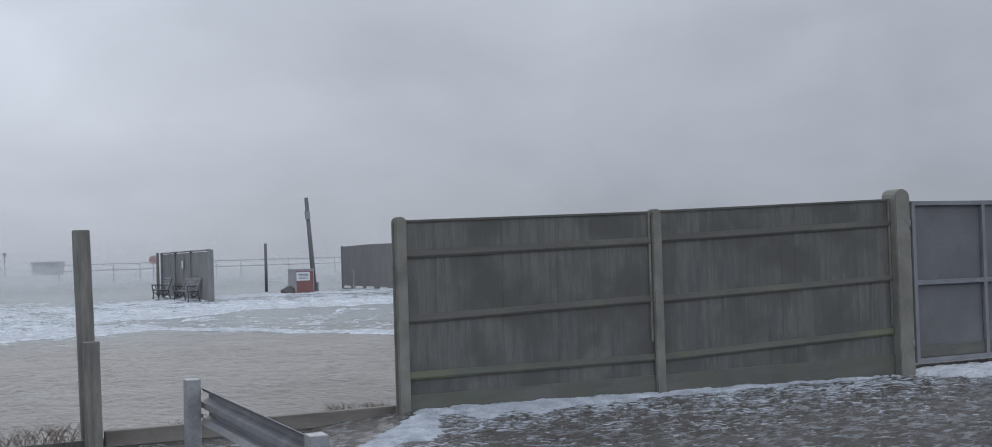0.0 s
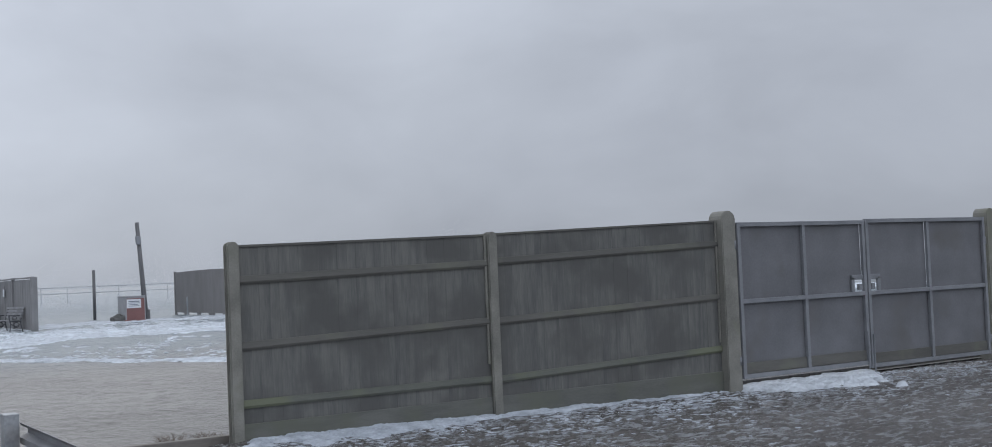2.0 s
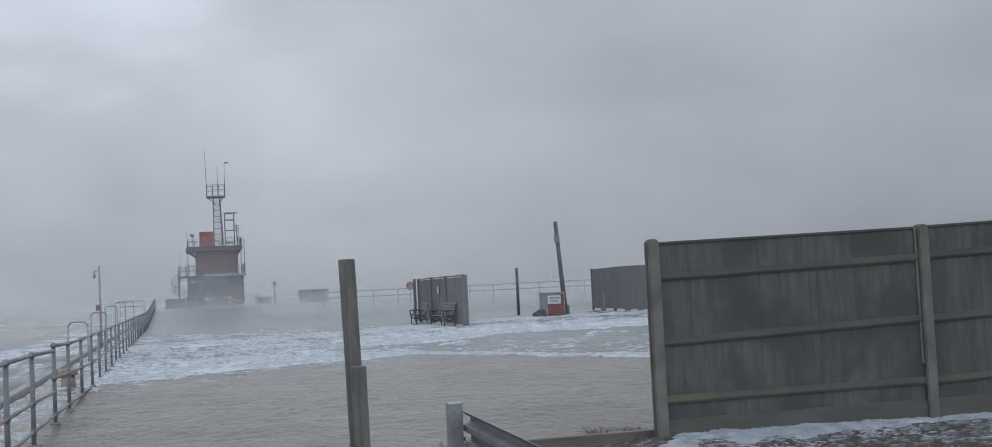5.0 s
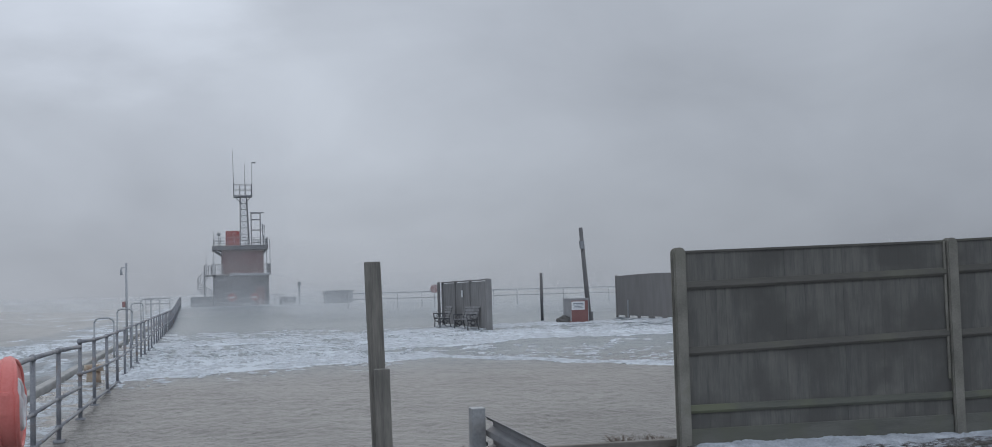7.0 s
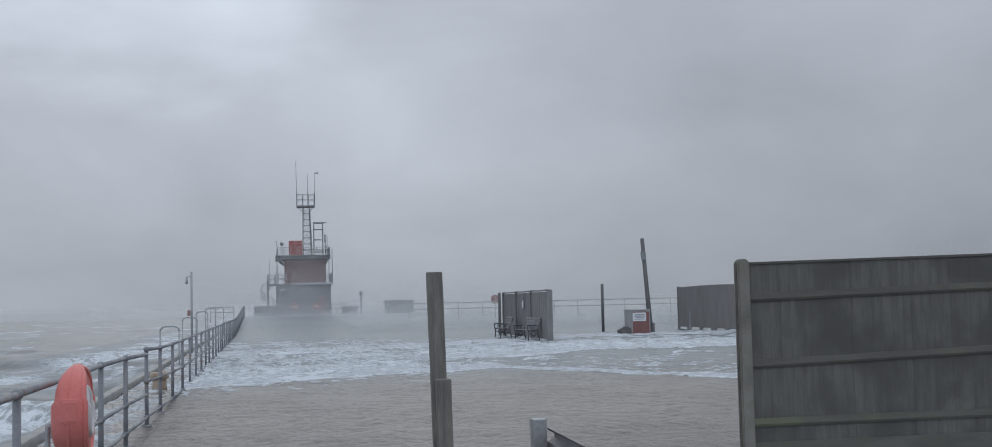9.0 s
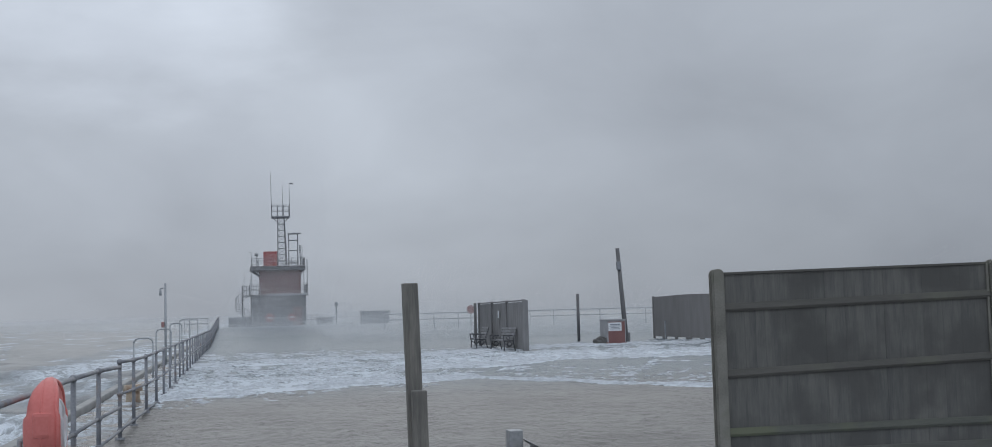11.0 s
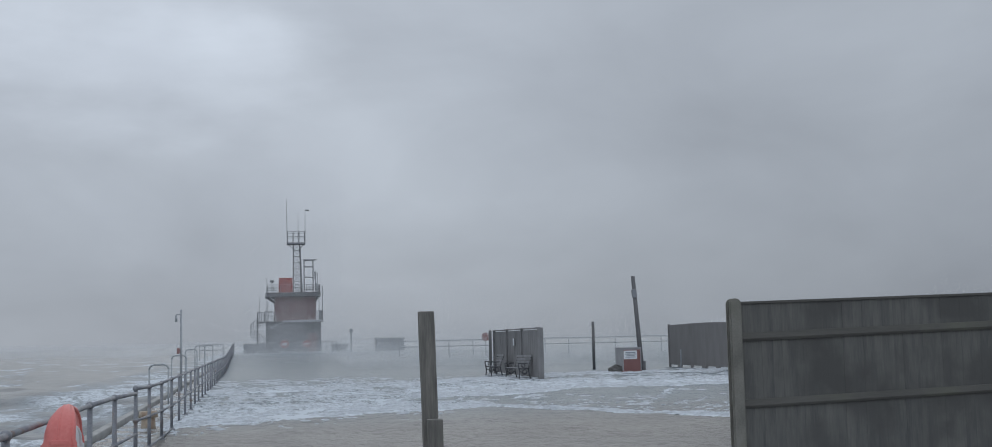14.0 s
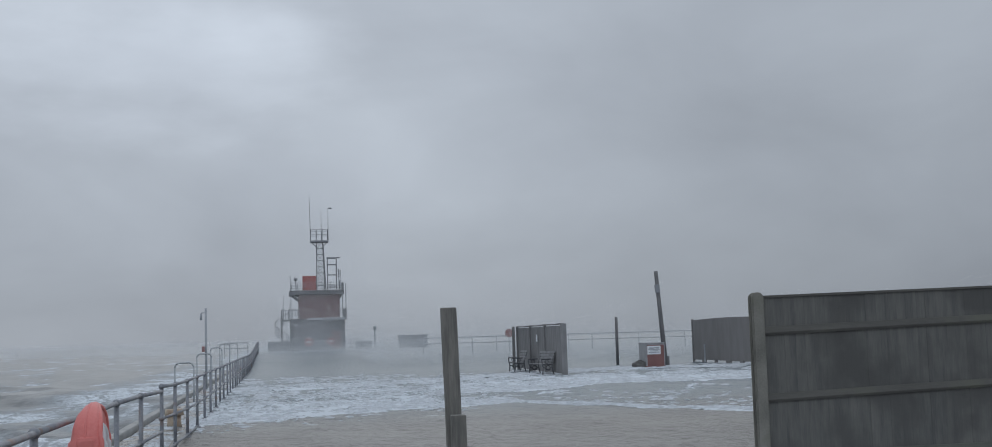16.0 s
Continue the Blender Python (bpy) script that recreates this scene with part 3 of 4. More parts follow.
def fence_panel(x0, x1, tops, rails, seed):
    """A bay of upright boards on three rails above a gravel board, between the heights given for its two ends."""
    rng = random.Random(seed)
    ob = thing("close_boarded_fence", (x0, FY, 0), "weathered grey-brown close-boarded timber fence with mossy lower rail", "fence", "bays of the fence")
    w = x1 - x0
    n = round(w / 0.115)
    slope = math.degrees(math.atan2(tops[1] - tops[0], w))
    long = max(tops) - 0.12
    shared = [mesh_of("board", box(new_bm(), (0, 0, 0), (w / n + 0.012, 0.016 + 0.002 * k, long), bevel=0.002), M_BOARD) for k in range(3)]
    for i in range(n):
        b = new("board", shared[rng.randrange(3)])
        b.parent = ob
        f = (i + 0.5) / n
        b.matrix_basis = pose(f * w, 0.0016 * (i % 2) + rng.uniform(-0.0005, 0.0005), tops[0] * (1 - f) + tops[1] * f - long / 2 - 0.012,
                              0, rng.uniform(-0.06, 0.06), rng.uniform(-0.35, 0.35))
    for k, (za, zb) in enumerate(rails):
        bm = profile(new_bm(), ((-0.025, 0.042), (-0.036, -0.018), (-0.022, -0.045), (-0.009, -0.045), (-0.009, 0.045)), 0, w)
        for v in bm.verts:
            f = v.co.y / w
            v.co = Vector((v.co.y, v.co.x - 0.004, v.co.z + za * (1 - f) + zb * f))
        part("rail", bm, M_MOSS_RAIL if k == 2 else M_RAIL_WOOD, ob, "mossy green arris rail" if k == 2 else "")
    part("gravel_board", box(new_bm(), (w / 2, -0.012, 0.04), (w, 0.04, 0.32), bevel=0.006), M_GRAVEL_BOARD, ob, "damp green-stained gravel board")
    part("capping", box(new_bm(), (w / 2, 0, (tops[0] + tops[1]) / 2), (w - 0.004, 0.05, 0.028), bevel=0.005, ry=-slope), M_RAIL_WOOD, ob)
    part("edge_lath", box(new_bm(), (w - 0.02, -0.022, (tops[1] + 0.4) / 2 + 0.1), (0.03, 0.02, tops[1] - 0.6), bevel=0.003), M_CONCRETE, ob)
    return ob


for p in POSTS:
    fence_post(*p)
fence_panel(5.045, 8.19, (2.08, 2.14), ((1.72, 1.80), (1.02, 1.11), (0.41, 0.41)), 1)
fence_panel(8.33, 11.995, (2.15, 2.26), ((1.82, 1.95), (1.10, 1.22), (0.40, 0.51)), 2)
fence_panel(18.255, 21.33, (2.12, 2.12), ((1.78, 1.78), (1.1, 1.1), (0.42, 0.42)), 3)


# ---- steel gate ----
def gate_leaf(x0, x1, lock_side, low, hgt):
    """A framed leaf of four sheeted fields; the top and foot fall slightly towards the far end."""
    ob = thing("gate_leaf", (x0, FY - 0.10, low), "closed steel gate leaf with dark sheet infill and a lock opening", "gate", "leaves of the gate")
    w, t, mid = x1 - x0, 0.06, 1.14 - low
    for x in (t / 2, w / 2, w - t / 2):
        part("stile", box(new_bm(), (x, -0.025, hgt / 2), (t, 0.05, hgt), bevel=0.005), M_GATE_FRAME, ob)
    for z in (t / 2, mid, hgt - t / 2):
        for a, b in ((t, w / 2 - t / 2), (w / 2 + t / 2, w - t)):
            part("cross_rail", box(new_bm(), ((a + b) / 2, -0.025, z), (b - a, 0.046, t), bevel=0.005), M_GATE_FRAME, ob)
    hole = 0.20
    for a, b, locked in ((t, w / 2 - t / 2, lock_side < 0), (w / 2 + t / 2, w - t, lock_side > 0)):
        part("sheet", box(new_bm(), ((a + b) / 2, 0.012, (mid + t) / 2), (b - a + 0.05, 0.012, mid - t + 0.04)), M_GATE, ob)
        part("kick_board", box(new_bm(), ((a + b) / 2, -0.012, t + 0.08), (b - a, 0.02, 0.15), bevel=0.004), M_RAIL_WOOD, ob, "damp timber kick board")
        z0, z1 = mid + t / 2, hgt - t
        if locked:
            edge = b - hole if lock_side > 0 else a + hole
            lo, hi = (a, edge) if lock_side > 0 else (edge, b)
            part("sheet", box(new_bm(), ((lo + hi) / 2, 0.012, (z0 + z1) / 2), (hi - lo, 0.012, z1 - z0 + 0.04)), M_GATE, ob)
            o0, o1 = (edge, b) if lock_side > 0 else (a, edge)
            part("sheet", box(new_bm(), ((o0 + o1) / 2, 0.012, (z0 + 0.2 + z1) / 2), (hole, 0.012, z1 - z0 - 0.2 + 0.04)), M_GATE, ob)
            part("lock_box", box(new_bm(), ((o0 + o1) / 2 + 0.03 * lock_side, -0.015, z0 + 0.07), (0.07, 0.05, 0.09), bevel=0.006), M_GATE_FRAME, ob)
            for dz, sz in ((0.215, (hole + 0.10, 0.03, 0.07)), (0.105, (0.06, 0.03, 0.21))):
                dx = 0 if dz > 0.2 else -lock_side * (hole / 2 + 0.02)
                part("lock_plate", box(new_bm(), ((o0 + o1) / 2 + dx, -0.012, z0 + dz), sz, bevel=0.004), M_GATE_FRAME, ob)
        else:
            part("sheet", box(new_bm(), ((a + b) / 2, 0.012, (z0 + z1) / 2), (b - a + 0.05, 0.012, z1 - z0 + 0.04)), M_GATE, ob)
    hx = -0.03 if lock_side > 0 else w + 0.03
    for z in (0.25, 1.85):
        part("hinge", tube(new_bm(), (hx, -0.02, z - 0.06), (hx, -0.02, z + 0.06), 0.022), M_GATE_FRAME, ob, smooth=True)
    fx = w - 0.05 if lock_side > 0 else 0.05
    part("drop_bolt", tube(new_bm(), (fx, -0.06, -0.06), (fx, -0.06, 0.5), 0.012), M_GATE_FRAME, ob)
    return ob


gate_leaf(12.27, 14.92, 1, 0.075, 2.16)
gate_leaf(14.95, 17.90, -1, 0.02, 2.235)

# ---- old posts, kerb board, crash barrier ----
def worn_post(x, y, half, top, lean, label, name="timber_post", cap=0.0):
    ob = thing(name, (x, y, -0.15), label, "post")
    bm = box(new_bm(), (0, 0, (top + 0.15) / 2), (half * 2, half * 1.9, top + 0.15), bevel=0.012)
    bmesh.ops.subdivide_edges(bm, edges=[e for e in bm.edges if abs(e.verts[0].co.z - e.verts[1].co.z) > 0.5], cuts=10)
    for v in bm.verts:
        v.co.x += 0.006 * noise.noise((v.co.x * 3, v.co.y * 3, v.co.z * 2.2 + x)) - lean * v.co.z
        v.co.y += 0.006 * noise.noise((v.co.x * 3 + 9, v.co.y * 3, v.co.z * 2.2 + x))
    part("shaft", bm, M_OLD_POST, ob)
    return ob


worn_post(1.80, 12.6, 0.078, 2.06, 0.022, "tall grey weathered timber post standing alone by the kerb")
worn_post(1.795, 12.3, 0.075, 0.97, 0.012, "short cut-off timber post beside a taller one")
kb = thing("kerb_board", (1.90, 12.37, -0.1), "low grey timber edging along the flooded quay", "kerb", kind="structure")
for a, b in ((0.0, 1.56), (1.568, 3.07)):
    part("board", box(new_bm(), ((a + b) / 2, 0, 0.095), (b - a, 0.10, 0.19), bevel=0.012), M_KERB, kb)


def crash_barrier(x, y0, y1, spacing, top):
    ob = thing("crash_barrier", (x, y0, -0.1), "dull galvanised corrugated crash barrier on steel posts", "barrier")
    y = 0.0
    while y >= y1 - y0 - 0.1:
        bm = box(new_bm(), (0.012, y, (top + 0.1) / 2), (0.12, 0.13, top + 0.1), bevel=0.008)
        post = part("post", bm, M_GALV, ob)
        part("bolt", tube(new_bm(), (0.07, y, top - 0.22), (0.10, y, top - 0.22), 0.018), M_GALV, post, smooth=True)
        y -= spacing
    w = ((0.0, 0.155), (0.012, 0.15), (0.04, 0.115), (0.085, 0.10), (0.085, 0.055), (0.02, 0.025), (0.02, -0.025), (0.085, -0.055),
         (0.085, -0.10), (0.04, -0.115), (0.012, -0.15), (0.0, -0.155))
    outline = [(u, z) for u, z in w] + [(u - 0.006, z) for u, z in reversed(w)]
    bm = profile(new_bm(), outline, y1 - y0, 0.05)
    b = part("beam", bm, M_BEAM, ob, "corrugated galvanised steel beam")
    for yy in (-0.08, -0.22, -3.05, -3.35, -6.3):
        for zz in (0.078, -0.078):
            part("bolt", tube(new_bm(), (0.08, yy, zz), (0.10, yy, zz), 0.016, 8), M_BENCH_IRON, b)
    b.location = (0.085, 0, top - 0.13)
    ob.rotation_euler = (radians(1.6), 0, radians(1.0))
    return ob


crash_barrier(2.32, 10.42, 0.6, 3.2, 0.72)


def dry_weed(x, y, z, count, size, seed):
    rng = random.Random(seed)
    bm = new_bm()
    for _ in range(count):
        px, py = rng.gauss(0, size * 0.55), rng.gauss(0, 0.05)
        a, lean = rng.uniform(0, 6.28), rng.uniform(0.2, 0.9)
        hgt = size * rng.uniform(0.4, 1.0)
        p = Vector((px, py, 0))
        for s in range(3):
            q = p + Vector((math.cos(a) * lean, math.sin(a) * lean * 0.6, 1.0 - 0.25 * s)) * hgt / 3
            tube(bm, p, q, 0.0024 - 0.0005 * s, 4)
            if s:
                for _k in range(2):
                    d = Vector((rng.uniform(-1, 1), rng.uniform(-0.6, 0.6), rng.uniform(0, 0.8)))
                    tube(bm, q, q + d * hgt * 0.22, 0.0013, 3)
            p, a = q, a + rng.uniform(-0.7, 0.7)
    ob = part("dry_weed", bm, M_TWIG)
    ob.location = (x, y, z)
    tagged(ob, "clump of dead brown stalks growing along the edging", "plant", "dead weeds", "stuff")


dry_weed(1.40, 12.5, -0.05, 90, 0.30, 1)
dry_weed(1.05, 12.6, -0.05, 50, 0.22, 7)
dry_weed(2.65, 12.46, 0.0, 14, 0.16, 2)
dry_weed(4.35, 12.46, 0.02, 60, 0.17, 3)
dry_weed(4.72, 12.46, 0.02, 60, 0.14, 4)

# ---- quay railing ----
RX = -1.72


# along the quay: height of the top, middle and low bar over the deck; the railing has settled, with one stepped joint
RAIL_Y = (2.3, 9.24, 13.77, 16.1, 18.99, 19.01, 21.4, 24.2, 27.0, 29.8)
RAIL_TOP = (1.15, 1.15, 1.147, 1.129, 1.073, 1.148, 1.096, 1.076, 1.072, 1.07)
RAIL_MID = (0.58, 0.58, 0.562, 0.536, 0.474, 0.67, 0.609, 0.548, 0.51, 0.50)
RAIL_LOW = (0.22, 0.22, 0.20, 0.182, 0.138, 0.14, 0.103, 0.05, 0.02, 0.0)


def quay_railing():
    ob = thing("quay_railing", (RX, 0, 0), "long salt-worn tubular railing along the quay edge", "railing")
    ys_ = [2.3, 4.6, 6.9, 9.24, 11.5, 13.77, 16.1, 19.0, 21.4, 24.2, 27.0, 29.8] + [32.5 + 2.6 * i for i in range(32)]
    for i, y in enumerate(ys_):
        z = float(deck_rise(np.array(y)))
        at = y + 0.01
        top, mid, low = (float(np.interp(at, RAIL_Y, h_)) for h_ in (RAIL_TOP, RAIL_MID, RAIL_LOW))
        bm = tube(new_bm(), (0, 0, -0.12), (0, 0, top), 0.030, 10)
        for zz in (low, mid, top):
            ball(bm, (0, 0, zz), 0.046, 10)
            tube(bm, (0, -0.06, zz), (0, 0.06, zz), 0.034, 8)
        tube(bm, (0, 0, -0.02), (0, 0, 0.03), 0.075, 10)
        p = part("post", bm, M_RAIL, ob, smooth=True)
        p.location = (random.uniform(-0.01, 0.01), y, z)
    for a, b in zip(ys_, ys_[1:]):
        za, zb = (float(deck_rise(np.array(v))) for v in (a, b))
        for k, h_ in enumerate((RAIL_TOP, RAIL_MID, RAIL_LOW)):
            ha, hb = float(np.interp(a + 0.01, RAIL_Y, h_)), float(np.interp(b - 0.01, RAIL_Y, h_))
            part("bar", tube(new_bm(), (0, a, za + ha), (0, b, zb + hb), 0.027 if k == 0 else 0.022, 8), M_RAIL, ob, smooth=True)
    return ob


quay_railing()


def ladder_hoop(x, y, top, width):
    ob = thing("ladder_hoop", (x, y, -0.3), "pale bent-tube handhold hoop over a quay ladder", "handrail", "ladder hoops along the quay")
    w, h_, r = width / 2, top + 0.3, 0.14
    pts = [(-w, 0, 0), (-w, 0, h_ - r), (-w + 0.3 * r, 0, h_ - 0.3 * r), (-w + r, 0, h_), (w - r, 0, h_), (w - 0.3 * r, 0, h_ - 0.3 * r), (w, 0, h_ - r), (w, 0, 0)]
    part("hoop", bent(new_bm(), pts, 0.028), M_HOOP, ob, smooth=True)


ladder_hoop(-3.0, 41, 1.19, 0.60)
ladder_hoop(-3.0, 52, 1.39, 0.60)
ladder_hoop(-3.0, 62, 1.60, 0.56)
ladder_hoop(-3.0, 72, 1.78, 0.56)
ladder_hoop(-3.0, 86, 1.80, 0.56)

lamp = thing("quay_lamp", (-2.98, 53, -0.3), "slim quayside lamp post with a small hanging lantern", "lamp post")
part("pole", tube(new_bm(), (0, 0, 0), (0, 0, 3.6), 0.055, 10, 0.045), M_HOOP, lamp, smooth=True)
part("arm", tube(new_bm(), (0.02, 0, 3.42), (-0.20, 0, 3.40), 0.02), M_HOOP, lamp)
part("lantern", tube(new_bm(), (-0.2, 0, 3.10), (-0.2, 0, 3.38), 0.055, 10, 0.04), M_HOOP, lamp, smooth=True)
part("lifebelt_box", box(new_bm(), (-0.11, -0.06, 1.88), (0.12, 0.12, 0.24), bevel=0.03), M_SIGN_RED, lamp, "small red box on the pole")

bol = thing("bollard", (-2.35, 29, -0.15), "flaking yellow mooring bollard behind the railing", "bollard")
bm = tube(new_bm(), (0, 0, 0), (0, 0, 0.32), 0.17, 14, 0.15)
part("stem", bm, M_BOLLARD, bol, smooth=True)
part("head", tube(new_bm(), (0, 0, 0.32), (0, 0, 0.46), 0.22, 14, 0.20), M_BOLLARD, bol, smooth=True)
part("base_plate", tube(new_bm(), (0, 0, 0), (0, 0, 0.04), 0.28, 14), M_BOLLARD, bol)


# ---- lifebuoy housing on the railing ----
def shell_depth(s):
    """The housing is full below, with a narrower dome above a shoulder."""
    dome = 0.34 + 0.50 * math.sqrt(max(0.0, 1 - (max(0.0, s - 0.45) / 0.55) ** 2.6))
    k = min(1.0, max(0.0, (s - 0.22) / 0.16))
    k = k * k * (3 - 2 * k)
    return (1 - k) * 1.0 + k * dome


def lifebuoy_housing(x, y, z, rz):
    ob = thing("lifebuoy_housing", (x, y, z), "bright orange moulded lifebuoy housing fixed to the railing", "lifebuoy housing", rz=rz)
    bm = new_bm()
    n = 72
    rings = []
    for depth, grow in ((-0.10, 0.84), (-0.09, 0.97), (-0.05, 1.0), (0.03, 0.98), (0.10, 0.95), (0.15, 0.86), (0.17, 0.72)):
        ring = []
        for i in range(n):
            a = 2 * math.pi * i / n
            px, pz = math.cos(a), math.sin(a)
            rz_ = 0.38 if pz > 0 else 0.36
            thin = shell_depth(pz)
            ring.append(bm.verts.new((px * 0.37 * grow, depth * thin, pz * rz_ * grow)))
        rings.append(ring)
    for r0, r1 in zip(rings, rings[1:]):
        for i in range(n):
            bm.faces.new((r0[i], r0[(i + 1) % n], r1[(i + 1) % n], r1[i]))
    bm.faces.new(rings[0])
    bm.faces.new(rings[-1][::-1])
    bmesh.ops.recalc_face_normals(bm, faces=bm.faces)
    part("shell", bm, M_BUOY, ob, smooth=True)
    def ring_tube(rx_, rz_, y_, r, count=72, sides=8):
        """A closed tube along an oval."""
        bm_ = new_bm()
        loops = []
        for i in range(count):
            a = 2 * math.pi * i / count
            thin_ = shell_depth(math.sin(a))
            loops.append([bm_.verts.new(((rx_ + r * math.cos(b)) * math.cos(a), y_ * thin_ + r * math.sin(b), (rz_ + r * math.cos(b)) * math.sin(a)))
                          for b in (2 * math.pi * s / sides for s in range(sides))])
        for i in range(count):
            p, q = loops[i], loops[(i + 1) % count]
            for s in range(sides):
                bm_.faces.new((p[s], q[s], q[(s + 1) % sides], p[(s + 1) % sides]))
        bmesh.ops.recalc_face_normals(bm_, faces=bm_.faces)
        return bm_

    part("rim", ring_tube(0.352, 0.345, -0.095, 0.02), M_BUOY, ob, smooth=True)
    part("white_ring", ring_tube(0.17, 0.19, -0.10, 0.028), M_BUOY_WHITE, ob, "white printed ring", smooth=True)
    part("seam", ring_tube(0.358, 0.365, 0.035, 0.012), M_BUOY, ob, smooth=True)
    part("latch", box(new_bm(), (-0.28, 0.02, 0.02), (0.18, 0.15, 0.20), bevel=0.03), M_BUOY, ob)
    part("bracket", bent(new_bm(), [(-0.2, 0.12, -0.1), (-0.2, 0.2, -0.1), (-0.2, 0.2, -0.62), (-0.2, 0.16, -0.66)], 0.02), M_GALV, ob)
    return ob


lifebuoy_housing(-1.483, 10.4, 0.935, 93)


# ---- wind shelter, benches, notice cabinet ----
def wind_shelter(x, y0, y1):
    """A long screen of three boarded bays between posts, with a short return at its near end."""
    ob = thing("wind_shelter", (x, y0, 0), "long grey boarded wind shelter screen standing in flood water", "shelter", rz=-1.7)
    n = 3
    ln = (y1 - y0) / n
    for i in range(n):
        for k in range(4):
            w = (ln - 0.12) / 4
            part("screen_panel", box(new_bm(), (0.008 * (k % 2), ln * i + 0.06 + w * (k + 0.5), 1.11), (0.05, w - 0.005, 2.08), bevel=0.004), M_SCREEN, ob)
        bm = new_bm()
        for k in range(6):
            f = (k + 0.5) / 6
            box(bm, (0, ln * (i + f), 2.23 - 0.022 * math.sin(math.pi * f)), (0.12, ln / 6 + 0.02, 0.06), rx=1.0 * math.cos(math.pi * f) * -1, bevel=0.006)
        part("top_rail", bm, M_SCREEN, ob, "sagging timber top rail")
    for i in range(n + 1):
        part("post", box(new_bm(), (-0.02, ln * i, 1.07), (0.13, 0.13, 2.34), bevel=0.01), M_SCREEN, ob)
    part("end_panel", box(new_bm(), (0.04, -0.10, 1.06), (0.24, 0.05, 2.34), bevel=0.006), M_SCREEN, ob)
    part("far_post", box(new_bm(), (-0.18, y1 - y0 + 0.35, 1.05), (0.14, 0.14, 2.4), bevel=0.01), M_SCREEN, ob)
    part("notice", box(new_bm(), (-0.10, ln * 1.45, 1.62), (0.012, 0.3, 0.34)), M_SIGN_WHITE, ob, "small white notice")
    return ob


def bench(x, y, rz, label):
    ob = thing("bench", (x, y, 0), label, "bench", "benches at the shelter", rz=rz)
    ob.scale = (1.1, 1.1, 1.1)
    for sx in (-0.62, 0.62):
        bm = new_bm()
        bent(bm, [(sx, -0.25, 0), (sx, -0.22, 0.3), (sx, -0.26, 0.42), (sx, -0.28, 0.62), (sx, 0.14, 0.62)], 0.025, 6)
        bent(bm, [(sx, 0.26, 0), (sx, 0.18, 0.3), (sx, 0.18, 0.45), (sx, 0.32, 0.88)], 0.025, 6)
        tube(bm, (sx, -0.24, 0.40), (sx, 0.2, 0.40), 0.025, 6)
        bent(bm, [(sx, -0.22, 0.3), (sx, 0.0, 0.2), (sx, 0.2, 0.3)], 0.018, 6)
        for cy, cz, cr in ((-0.06, 0.52, 0.075), (0.0, 0.26, 0.10)):     # scrolls under the arm and the seat
            loop = [(sx, cy + cr * math.cos(a), cz + cr * math.sin(a)) for a in np.linspace(0, 2 * math.pi, 13).tolist()]
            bent(bm, loop, 0.016, 5)
        part("end_frame", bm, M_BENCH_IRON, ob, "curved black iron bench end")
    for i in range(4):
        part("seat_slat", box(new_bm(), (0, -0.22 + 0.125 * i, 0.43), (1.34, 0.1, 0.03), bevel=0.006), M_BENCH, ob)
    for i in range(4):
        part("back_slat", box(new_bm(), (0, 0.215 + 0.03 * i, 0.55 + 0.115 * i), (1.34, 0.028, 0.085), rx=-14, bevel=0.006), M_BENCH, ob)
    return ob


wind_shelter(12.16, 51.8, 63.6)
bench(11.52, 58.9, -90, "dark slatted bench with curved iron ends against the shelter screen")
bench(11.63, 53.9, -76, "dark slatted bench with curved iron ends near the shelter's open end")


def notice_cabinet(x, y, rz):
    ob = thing("notice_cabinet", (x, y, 0), "square grey and faded red cabinet with a white notice", "cabinet", rz=rz)
    part("body", box(new_bm(), (0, 0, 0.62), (0.94, 1.25, 1.14), bevel=0.02), M_BIN_GREY, ob)
    part("front_panel", box(new_bm(), (0, -0.637, 0.60), (0.90, 0.03, 1.02), bevel=0.006), M_BIN_RED, ob, "faded red front panel")
    part("lid", box(new_bm(), (0, 0, 1.20), (1.0, 1.31, 0.05), bevel=0.012), M_BIN_GREY, ob)
    part("plinth", box(new_bm(), (0, 0, 0.04), (1.0, 1.33, 0.12), bevel=0.02), M_BIN_RED, ob)
    sg = part("notice_board", box(new_bm(), (-0.08, -0.657, 0.86), (0.68, 0.012, 0.42), bevel=0.003), M_SIGN_WHITE, ob, "white notice board")
    for i, (wd, dz) in enumerate(((0.6, 0.10), (0.68, 0.03), (0.5, -0.04), (0.62, -0.11))):
        part("text_line", box(new_bm(), (-0.08, -0.665, 0.86 + dz), (wd * 0.85, 0.004, 0.028 if i else 0.05)), M_SIGN_TEXT, sg)
    for sx in (-0.45, 0.45):
        part("corner_strip", box(new_bm(), (sx, -0.655, 0.62), (0.04, 0.02, 1.08), bevel=0.004), M_BIN_GREY, ob)
    return ob


notice_cabinet(18.31, 58.73, 0)
bm = new_bm()
bmesh.ops.create_icosphere(bm, subdivisions=4, radius=1.0)
for v in bm.verts:
    d = v.co.normalized()
    r = 1 + 0.35 * noise.fractal(d * 2.2, 0.8, 2.1, 4)
    v.co = Vector((d.x * 0.40 * r, d.y * 0.45 * r, max(-0.1, d.z * 0.34 * r)))
heap = part("weed_heap", bm, M_DRIFT, smooth=True)
heap.location = (17.66, 58.6, 0.02)
tagged(heap, "small dark heap of washed-up wet weed against the cabinet", "weed heap")

